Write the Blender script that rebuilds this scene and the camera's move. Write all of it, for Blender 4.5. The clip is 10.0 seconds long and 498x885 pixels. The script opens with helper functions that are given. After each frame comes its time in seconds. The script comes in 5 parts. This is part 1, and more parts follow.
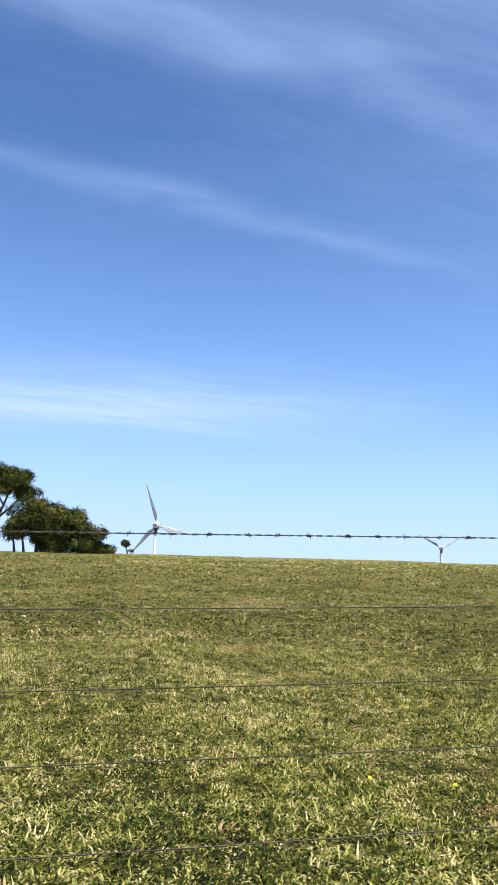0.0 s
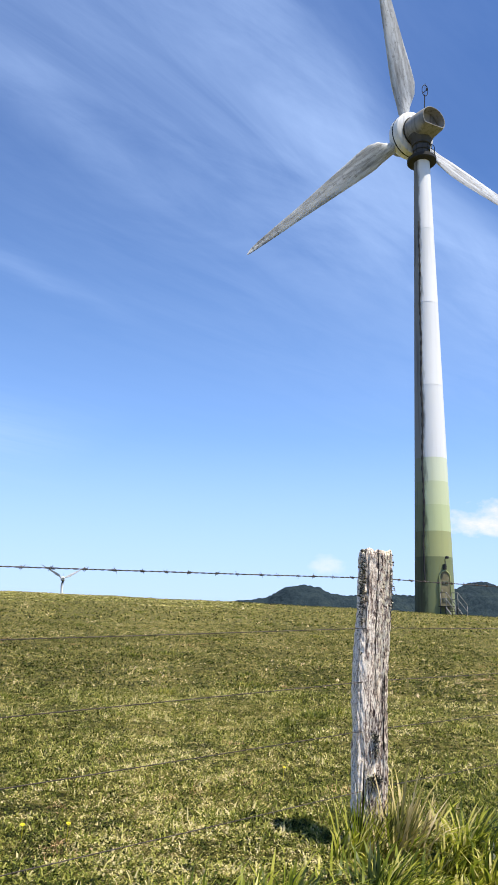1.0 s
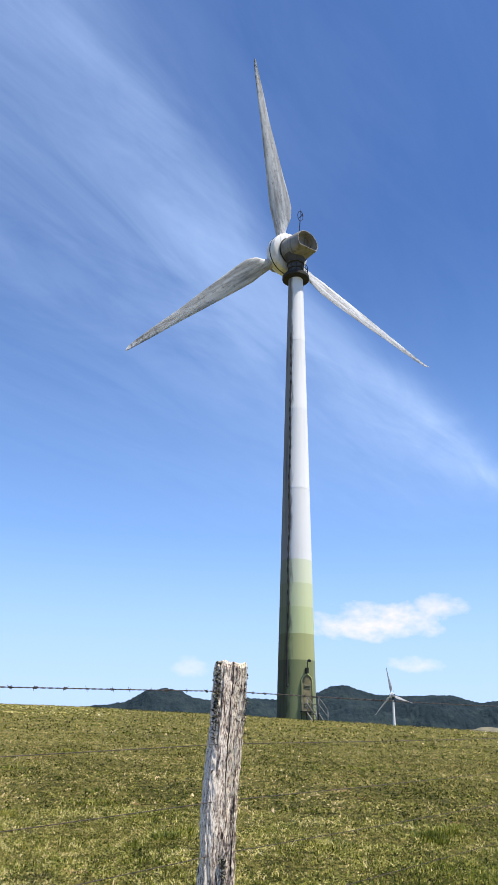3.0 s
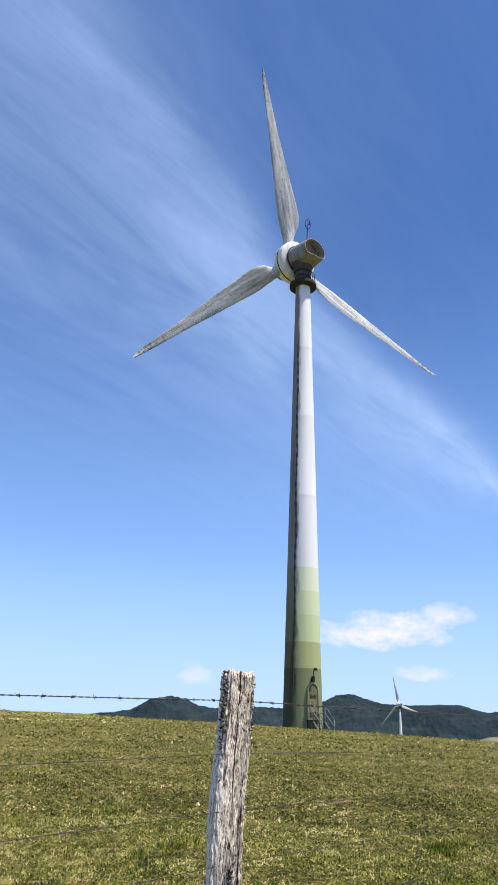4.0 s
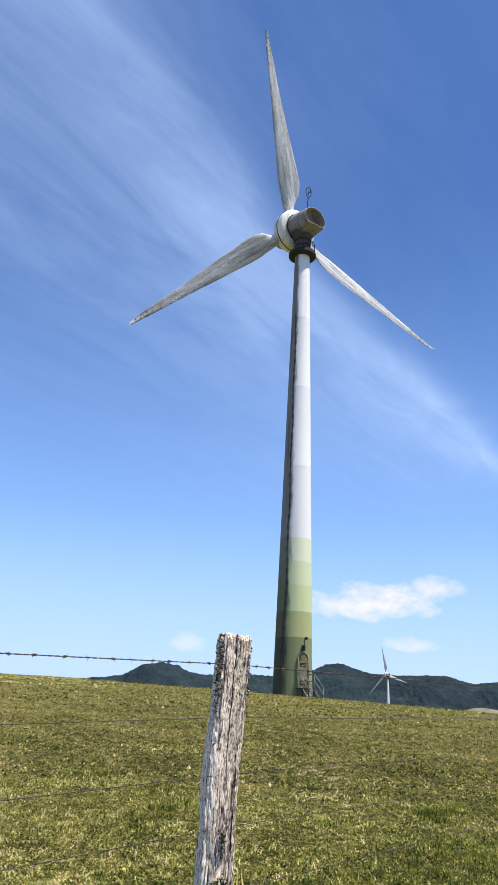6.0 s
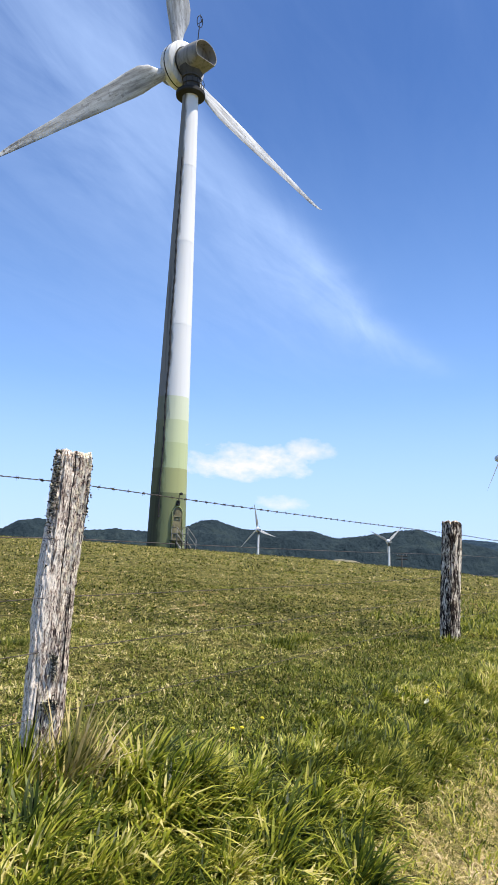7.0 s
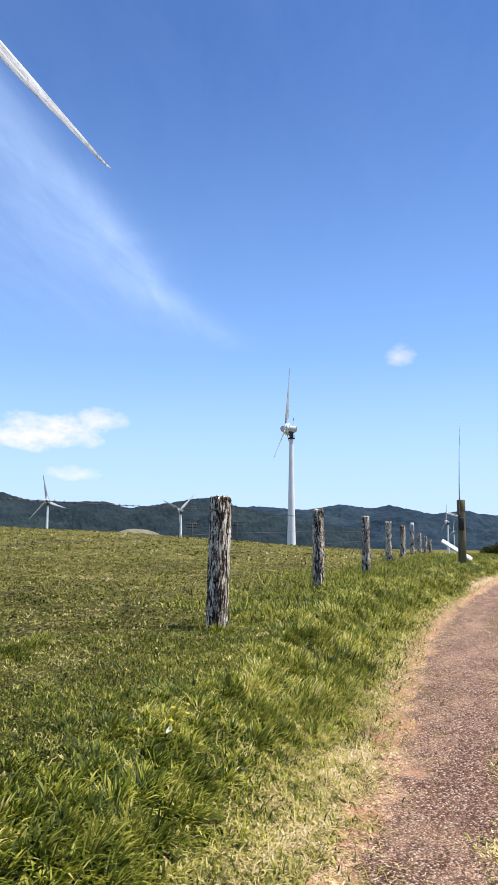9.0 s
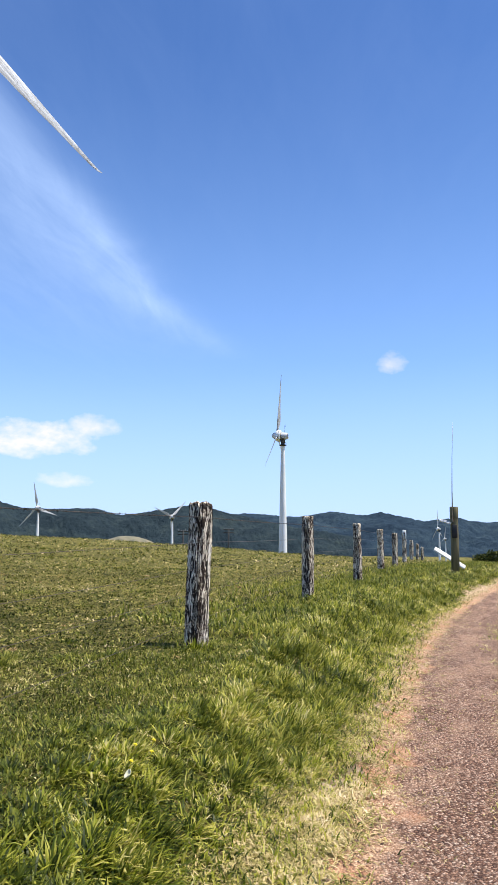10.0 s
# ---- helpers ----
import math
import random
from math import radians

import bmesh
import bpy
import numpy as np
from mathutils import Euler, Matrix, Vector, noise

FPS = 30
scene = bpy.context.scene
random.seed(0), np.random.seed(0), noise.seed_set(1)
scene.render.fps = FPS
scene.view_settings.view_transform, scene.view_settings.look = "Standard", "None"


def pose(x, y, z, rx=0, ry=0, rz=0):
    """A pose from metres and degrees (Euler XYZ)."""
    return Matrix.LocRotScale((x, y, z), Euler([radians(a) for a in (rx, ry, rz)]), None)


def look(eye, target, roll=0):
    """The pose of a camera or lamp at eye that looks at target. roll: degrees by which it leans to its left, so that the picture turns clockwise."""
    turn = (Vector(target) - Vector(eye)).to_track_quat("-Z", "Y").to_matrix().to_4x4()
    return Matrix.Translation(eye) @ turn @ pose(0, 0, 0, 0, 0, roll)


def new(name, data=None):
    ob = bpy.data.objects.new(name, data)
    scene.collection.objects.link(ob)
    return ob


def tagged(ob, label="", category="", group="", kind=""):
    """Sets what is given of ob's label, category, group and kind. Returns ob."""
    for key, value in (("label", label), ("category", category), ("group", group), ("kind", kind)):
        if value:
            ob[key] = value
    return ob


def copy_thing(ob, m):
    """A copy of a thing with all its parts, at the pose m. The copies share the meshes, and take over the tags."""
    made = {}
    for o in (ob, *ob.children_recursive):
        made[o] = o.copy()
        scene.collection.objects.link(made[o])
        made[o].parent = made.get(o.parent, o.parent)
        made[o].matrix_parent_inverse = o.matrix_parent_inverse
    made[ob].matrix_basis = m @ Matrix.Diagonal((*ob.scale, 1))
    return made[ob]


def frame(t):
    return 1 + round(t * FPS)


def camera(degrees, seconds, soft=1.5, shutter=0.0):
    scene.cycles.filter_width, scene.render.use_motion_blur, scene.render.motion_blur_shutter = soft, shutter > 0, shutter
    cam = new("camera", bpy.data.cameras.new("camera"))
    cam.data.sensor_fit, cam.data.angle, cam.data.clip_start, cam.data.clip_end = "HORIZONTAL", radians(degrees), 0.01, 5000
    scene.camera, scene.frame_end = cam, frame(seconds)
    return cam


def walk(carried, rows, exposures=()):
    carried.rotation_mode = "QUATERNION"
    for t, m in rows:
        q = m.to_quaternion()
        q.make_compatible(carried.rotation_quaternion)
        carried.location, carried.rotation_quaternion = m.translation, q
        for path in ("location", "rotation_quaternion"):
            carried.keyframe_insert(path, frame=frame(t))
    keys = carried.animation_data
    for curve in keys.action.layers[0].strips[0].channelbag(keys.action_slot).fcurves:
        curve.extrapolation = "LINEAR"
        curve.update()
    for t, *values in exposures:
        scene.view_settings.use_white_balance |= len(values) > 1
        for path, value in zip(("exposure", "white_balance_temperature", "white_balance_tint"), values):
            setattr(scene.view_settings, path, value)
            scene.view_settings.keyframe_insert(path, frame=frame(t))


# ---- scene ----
cam = camera(37.5, 10.0, soft=1.0)
PATH = [
    (0, (0.152, 0.01, 1.433), (0.079, 1.978, 1.782), 1.8),
    (0.5, (0.249, 0.027, 1.426), (0.681, 1.944, 1.799), 1.6),
    (0.7, (0.275, 0.028, 1.433), (0.908, 1.884, 1.829), 1.6),
    (1, (0.299, 0.007, 1.438), (1.164, 1.751, 1.895), 1.6),
    (1.2, (0.307, 0.001, 1.447), (1.271, 1.68, 1.948), 1.6),
    (1.5, (0.308, -0.024, 1.462), (1.36, 1.58, 2.028), 1.3),
    (2, (0.296, -0.055, 1.477), (1.403, 1.48, 2.124), 1.4),
    (2.5, (0.29, -0.079, 1.482), (1.411, 1.425, 2.176), 1.4),
    (4, (0.277, -0.09, 1.49), (1.372, 1.413, 2.225), 1.7),
    (4.5, (0.261, -0.079, 1.487), (1.349, 1.428, 2.225), 1.8),
    (5, (0.251, -0.068, 1.485), (1.339, 1.442, 2.216), 2.1),
    (6.5, (0.482, 0.174, 1.458), (1.67, 1.681, 2.023), 2.8),
    (6.9, (0.68, 0.281, 1.356), (2.034, 1.7, 1.744), 2.2),
    (7, (0.757, 0.294, 1.333), (2.192, 1.652, 1.644), 2.2),
    (7.1, (0.846, 0.319, 1.321), (2.361, 1.602, 1.566), 2.1),
    (7.5, (1.155, 0.467, 1.32), (2.88, 1.47, 1.45), -0.1),
    (8, (1.531, 0.572, 1.391), (3.33, 1.435, 1.529), 0.0),
    (8.5, (1.824, 0.609, 1.452), (3.607, 1.492, 1.65), 0.5),
    (9, (2.012, 0.709, 1.488), (3.778, 1.616, 1.729), 0.3),
    (9.5, (2.247, 0.825, 1.513), (4.009, 1.734, 1.776), 0.1),
    (10, (2.556, 0.881, 1.508), (4.33, 1.767, 1.768), 0.3),
]
walk(cam, [(t, look(eye, target, roll)) for t, eye, target, roll in PATH],
     [(0, 0.5), (2.0, 0.49), (2.5, 0.46), (4, 0.39), (5, 0.37), (6.5, 0.46), (7.2, 0.5), (10, 0.5)])

# ---- light ----
SUN_AZ, SUN_EL = 151.0, 69.0


def way_of(az, el):
    a, e = radians(az), radians(el)
    return Vector((math.sin(a) * math.cos(e), math.cos(a) * math.cos(e), math.sin(e)))


sun_data = bpy.data.lights.new("sun", "SUN")
sun_data.energy, sun_data.angle, sun_data.color = 5.6, radians(0.5), (1.0, 0.94, 0.84)
sun = new("sun", sun_data)
sun.matrix_world = look(way_of(SUN_AZ, SUN_EL) * 200, (0, 0, 0))

world = bpy.data.worlds.new("world")
scene.world = world
world.use_nodes = True


class Nodes:
    """A short hand for node trees."""

    def __init__(self, tree):
        self.tree = tree
        tree.nodes.clear()

    def add(self, kind, ins=(), **props):
        n = self.tree.nodes.new(kind)
        for k, v in props.items():
            if k == "operation":
                n.operation = v
            elif k == "blend_type":
                n.blend_type = v
            elif k == "data_type":
                n.data_type = v
            elif k == "sky_type":
                n.sky_type = v
            elif k == "attribute_name":
                n.attribute_name = v
            elif k == "feature":
                n.feature = v
        for key, v in dict(ins).items():
            if isinstance(v, bpy.types.NodeSocket):
                self.tree.links.new(v, n.inputs[key])
            else:
                n.inputs[key].default_value = v
        return n

    def m(self, op, a, b=0.0, c=0.0):
        return self.add("ShaderNodeMath", {0: a, 1: b, 2: c}, operation=op).outputs[0]

    def noise(self, vec, scale, detail=4.0, rough=0.55, distort=0.0):
        return self.add("ShaderNodeTexNoise", {"Vector": vec, "Scale": scale, "Detail": detail, "Roughness": rough, "Distortion": distort}).outputs[0]

    def ramp(self, fac, stops):
        n = self.add("ShaderNodeValToRGB", {"Fac": fac})
        e = n.color_ramp.elements
        while len(e) < len(stops):
            e.new(0.5)
        for el, (p, c) in zip(e, stops):
            el.position = p
            el.color = (*c, 1) if len(c) == 3 else c
        return n.outputs[0]

    def grey(self, fac, lo, hi, a=0.0, b=1.0):
        return self.add("ShaderNodeMapRange", {0: fac, 1: lo, 2: hi, 3: a, 4: b}).outputs[0]

    def mix(self, fac, a, b, how="MIX"):
        n = self.tree.nodes.new("ShaderNodeMix")
        n.data_type, n.blend_type = "RGBA", how
        for key, v in ((0, fac), (6, a), (7, b)):
            if isinstance(v, bpy.types.NodeSocket):
                self.tree.links.new(v, n.inputs[key])
            else:
                n.inputs[key].default_value = (*v, 1) if isinstance(v, tuple) and len(v) == 3 else v
        return n.outputs[2]

    def stretch(self, vec, sx, sy, sz):
        return self.add("ShaderNodeVectorMath", {0: vec, 1: (sx, sy, sz)}, operation="MULTIPLY").outputs[0]


def build_sky():
    N = Nodes(world.node_tree)
    tc = N.add("ShaderNodeTexCoord").outputs["Generated"]
    sky = N.add("ShaderNodeTexSky", sky_type="NISHITA")
    sky.sun_disc = False
    sky.sun_elevation, sky.sun_rotation = radians(SUN_EL), radians(SUN_AZ)
    sky.altitude, sky.air_density, sky.dust_density, sky.ozone_density = 900, 1.0, 0.15, 5.0
    sep = N.add("ShaderNodeSeparateXYZ", {0: tc})
    x, y, z = sep.outputs
    zc = N.m("MAXIMUM", z, 0.03)
    px, py = N.m("DIVIDE", x, zc), N.m("DIVIDE", y, zc)
    flat = N.add("ShaderNodeCombineXYZ", {0: px, 1: py, 2: 0.0}).outputs[0]
    warp = N.noise(flat, 1.1, 3.0)
    warp = N.m("MULTIPLY", N.m("SUBTRACT", warp, 0.5), 0.5)

    def band(slope, at, width, x0, x1, soft):
        v = N.m("SUBTRACT", N.m("SUBTRACT", py, N.m("MULTIPLY", px, slope)), at)
        v = N.m("DIVIDE", N.m("ADD", v, warp), width)
        g = N.m("EXPONENT", N.m("MULTIPLY", N.m("MULTIPLY", v, v), -1.0))
        r = N.m("MULTIPLY", N.grey(px, x0 - soft, x0 + soft), N.grey(px, x1 + soft, x1 - soft))
        return N.m("MULTIPLY", g, r)

    fibre = N.noise(N.stretch(N.add("ShaderNodeVectorRotate", {"Vector": flat, "Angle": -0.3}).outputs[0], 0.6, 2.1, 1), 1.7, 7.0, 0.62, 1.3)
    fibre = N.grey(fibre, 0.2, 0.8)
    fine_fibre = N.noise(N.stretch(N.add("ShaderNodeVectorRotate", {"Vector": flat, "Angle": -0.46}).outputs[0], 0.8, 3.6, 1), 1.9, 7.0, 0.62, 0.9)
    fibre = N.m("ADD", N.m("MULTIPLY", fibre, 0.68), N.m("MULTIPLY", N.grey(fine_fibre, 0.3, 0.7), 0.32))

    def veil(above, below, x0, x1, soft):
        """A sheet of cirrus with a sharp upper edge that bends, thinning slowly below it."""
        rim = N.m("ADD", 0.72, N.m("MULTIPLY", px, N.m("SUBTRACT", 0.56, N.m("MULTIPLY", px, 0.068))))
        v = N.m("ADD", N.m("SUBTRACT", py, rim), N.m("MULTIPLY", warp, 0.4))
        over, under = N.m("DIVIDE", N.m("MINIMUM", v, 0.0), above), N.m("DIVIDE", N.m("MAXIMUM", v, 0.0), below)
        g = N.m("EXPONENT", N.m("MULTIPLY", N.m("ADD", N.m("MULTIPLY", over, over), N.m("MULTIPLY", under, under)), -1.0))
        return N.m("MULTIPLY", g, N.m("MULTIPLY", N.grey(px, x0 - soft, x0 + soft), N.grey(px, x1 + soft, x1 - soft)))

    cirrus = N.m("ADD", N.m("ADD", N.m("MULTIPLY", veil(0.09, 0.34, 0.0, 2.6, 0.7), 0.42), N.m("MULTIPLY", veil(0.12, 1.2, 0.0, 3.0, 0.9), 0.34)), N.m("MULTIPLY", veil(0.07, 0.15, 1.9, 3.1, 0.5), 0.5))
    for slope, at, width, x0, x1, soft, k in (
        (0.2, 0.72, 0.25, -0.3, 0.5, 0.5, 0.2), (0.52, 1.98, 0.075, -1.6, 0.5, 0.4, 0.3),
        (0.43, 1.3, 0.08, -0.9, 0.6, 0.4, 0.3), (0.3, 1.12, 0.2, -1.0, 0.3, 0.4, 0.18), (0.05, 4.5, 0.75, -6.0, 0.2, 1.0, 1.45), (0.55, 5.4, 0.22, -2.6, 0.6, 0.9, 0.4),
    ):
        b = N.m("MULTIPLY", band(slope, at, width, x0, x1, soft), k)
        cirrus = N.m("ADD", cirrus, b)
    cirrus = N.m("MULTIPLY", cirrus, N.m("ADD", 0.2, N.m("MULTIPLY", fibre, 0.7)))
    cirrus = N.m("ADD", cirrus, N.m("MULTIPLY", fibre, N.grey(z, 0.3, 0.7, 0.03, 0.09)))
    az = N.m("MULTIPLY", N.m("ARCTAN2", x, y), 57.29578)
    el = N.m("MULTIPLY", N.m("ARCSINE", z), 57.29578)
    polar = N.add("ShaderNodeCombineXYZ", {0: az, 1: N.m("MULTIPLY", el, 1.6), 2: 2.6}).outputs[0]
    lump = N.noise(polar, 0.55, 7.0, 0.6)
    puffs = None
    for a0, e0, wa, we, k in ((46.8, 7.05, 5.0, 1.6, 1.0), (51.3, 8.3, 1.8, 1.1, 0.75), (49.2, 4.3, 1.9, 0.8, 0.7), (74.6, 13.3, 1.2, 1.0, 0.6), (32.8, 3.7, 1.3, 0.9, 0.5)):
        da = N.m("DIVIDE", N.m("SUBTRACT", az, a0), wa)
        de = N.m("DIVIDE", N.m("SUBTRACT", el, e0), we)
        de = N.m("MAXIMUM", de, N.m("MULTIPLY", de, -1.7))
        q = N.m("SUBTRACT", 1.0, N.m("ADD", N.m("MULTIPLY", da, da), N.m("MULTIPLY", de, de)))
        q = N.m("ADD", q, N.m("MULTIPLY", N.m("SUBTRACT", lump, 0.5), 3.6))
        q = N.m("MULTIPLY", N.grey(q, -0.25, 1.7), k)
        puffs = q if puffs is None else N.m("MAXIMUM", puffs, q)
    haze = N.grey(z, 0.0, 0.62, 1.0, 0.0)
    haze = N.m("MULTIPLY", N.m("POWER", haze, 1.6), 0.86)
    col = N.mix(1.0, sky.outputs[0], (0.74, 1.02, 1.39), "MULTIPLY")
    col = N.mix(haze, col, (4.3, 7.1, 12.4))
    low = N.m("MULTIPLY", N.m("POWER", N.grey(z, 0.0, 0.24, 1.0, 0.0), 1.3), 0.68)
    col = N.mix(low, col, (6.0, 7.35, 10.8))
    col = N.mix(cirrus, col, (4.8, 6.6, 10.3))
    col = N.mix(puffs, col, (10.0, 9.2, 10.3))
    bg = N.add("ShaderNodeBackground", {"Color": col, "Strength": SKY})
    out = N.add("ShaderNodeOutputWorld", {"Surface": bg.outputs[0]})


SKY = 0.085
build_sky()


# ---- materials ----
def material(name, build):
    m = bpy.data.materials.new(name)
    m.use_nodes = True
    N = Nodes(m.node_tree)
    out = N.tree.nodes.new("ShaderNodeOutputMaterial")
    N.tree.links.new(build(N), out.inputs[0])
    return m


def place(N):
    return N.add("ShaderNodeNewGeometry").outputs["Position"]


def local(N):
    return N.add("ShaderNodeTexCoord").outputs["Object"]


def principled(N, color, rough=0.6, metal=0.0, height=None, depth=0.01, strength=0.6, spec=0.5):
    ins = {"Base Color": color if not isinstance(color, tuple) else (*color, 1), "Roughness": rough, "Metallic": metal, "Specular IOR Level": spec}
    if height is not None:
        ins["Normal"] = N.add("ShaderNodeBump", {"Height": height, "Distance": depth, "Strength": strength}).outputs[0]
    return N.add("ShaderNodeBsdfPrincipled", ins).outputs[0]


def paint(name, color, rough=0.45, streak=0.25, dirt=(0.16, 0.15, 0.12), spec=0.3):
    def build(N):
        p = local(N)
        runs = N.grey(N.noise(N.stretch(p, 3.0, 3.0, 0.12), 1.0, 5.0), 0.5, 0.78)
        blot = N.grey(N.noise(p, 0.6, 5.0), 0.4, 0.75)
        c = N.mix(N.m("MULTIPLY", runs, streak), color, dirt)
        c = N.mix(N.m("MULTIPLY", blot, streak * 0.5), c, dirt)
        return principled(N, c, N.grey(blot, 0, 1, rough, rough + 0.2), height=N.noise(p, 5.0), depth=0.01, strength=0.15, spec=spec)
    return material(name, build)


def tower_paint(name, color, shade_grime_gain=1.0):
    """Paint with a dark tongue down one flank of the tower: dirt plus painted-in shade."""
    def build(N):
        p = local(N)
        x, y, z = N.add("ShaderNodeSeparateXYZ", {0: p}).outputs
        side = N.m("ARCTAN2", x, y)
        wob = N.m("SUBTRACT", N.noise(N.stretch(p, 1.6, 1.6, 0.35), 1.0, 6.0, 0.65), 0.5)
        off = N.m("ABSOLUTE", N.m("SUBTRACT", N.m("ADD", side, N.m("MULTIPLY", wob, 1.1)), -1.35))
        shade_grime = N.grey(off, 0.85, 0.55)
        runs = N.grey(N.noise(N.stretch(p, 3.0, 3.0, 0.12), 1.0, 5.0), 0.5, 0.78)
        c = N.mix(N.m("MULTIPLY", runs, 0.14), color, (0.2, 0.19, 0.15))
        # Real dirt and the flank's shade are darkened into the paint together.
        c = N.mix(N.m("MULTIPLY", shade_grime, N.grey(runs, 0.0, 1.0, 0.75 * shade_grime_gain, 0.93 * shade_grime_gain)), c, (0.03, 0.03, 0.024))
        return principled(N, c, N.grey(shade_grime, 0.0, 1.0, 0.45, 0.8), height=N.noise(p, 5.0), depth=0.01, strength=0.12, spec=0.2)
    return material(name, build)


CLEAN_TOWER = tower_paint("clean_tower_paint", (0.82, 0.82, 0.8), 0.12)
PALE_SHELL = paint("pale_nacelle_shell", (0.55, 0.56, 0.57), rough=0.4, streak=0.35)
STAINED_WHITE = paint("stained_white_paint", (0.8, 0.8, 0.79), streak=0.55, dirt=(0.10, 0.09, 0.075))
WHITE = paint("white_paint", (0.78, 0.79, 0.78), streak=0.16)
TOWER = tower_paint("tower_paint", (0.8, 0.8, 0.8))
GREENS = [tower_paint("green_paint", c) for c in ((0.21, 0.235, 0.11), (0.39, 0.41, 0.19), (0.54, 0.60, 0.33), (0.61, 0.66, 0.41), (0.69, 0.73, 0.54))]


def build_blade(N):
    p = local(N)
    film = N.noise(N.stretch(p, 2.4, 2.4, 0.22), 1.0, 6.0, 0.7)
    spots = N.noise(N.stretch(p, 3.6, 3.6, 2.0), 1.0, 6.0, 0.72)
    c = N.ramp(film, [(0.32, (0.19, 0.187, 0.18)), (0.46, (0.40, 0.40, 0.40)), (0.56, (0.58, 0.59, 0.60)), (0.68, (0.66, 0.67, 0.68))])
    c = N.mix(N.grey(spots, 0.55, 0.66, 0.0, 0.6), c, (0.10, 0.095, 0.085))
    tip = N.grey(N.add("ShaderNodeSeparateXYZ", {0: p}).outputs[2], 17.5, 21.0)
    c = N.mix(N.m("MULTIPLY", tip, N.grey(spots, 0.44, 0.56, 0.0, 0.85)), c, (0.05, 0.048, 0.045))
    return principled(N, c, 0.55, height=spots, depth=0.01, strength=0.2)


BLADE = material("blade_shell", build_blade)
NACELLE = paint("nacelle_shell", (0.30, 0.29, 0.275), rough=0.6, streak=0.85, dirt=(0.04, 0.036, 0.032), spec=0.15)
DARK = paint("dark_metal", (0.035, 0.035, 0.035), rough=0.6, streak=0.2, dirt=(0.02, 0.018, 0.015), spec=0.15)
NECK = paint("neck_steel", (0.085, 0.082, 0.078), rough=0.6, streak=0.7, dirt=(0.02, 0.018, 0.016), spec=0.15)
GALV = material("galvanised_steel", lambda N: principled(N, N.ramp(N.noise(local(N), 6.0), [(0.3, (0.22, 0.22, 0.22)), (0.7, (0.42, 0.42, 0.41))]), 0.5, 0.7))
WIRE = material("weathered_wire", lambda N: principled(N, N.ramp(N.noise(place(N), 30.0), [(0.35, (0.035, 0.026, 0.02)), (0.7, (0.12, 0.095, 0.08))]), 0.7, 0.2))
WEATHERED_STEEL = material("weathered_steel", lambda N: principled(N, N.ramp(N.noise(local(N), 8.0), [(0.3, (0.12, 0.12, 0.11)), (0.7, (0.24, 0.24, 0.22))]), 0.65, 0.3))
DOOR = material("faded_door_paint", lambda N: principled(N, N.ramp(N.noise(local(N), 3.0), [(0.3, (0.10, 0.085, 0.04)), (0.7, (0.24, 0.21, 0.11))]), 0.6))
RAIL = material("rail_paint", lambda N: principled(N, N.ramp(N.noise(local(N), 8.0), [(0.3, (0.045, 0.055, 0.03)), (0.7, (0.10, 0.115, 0.07))]), 0.5))


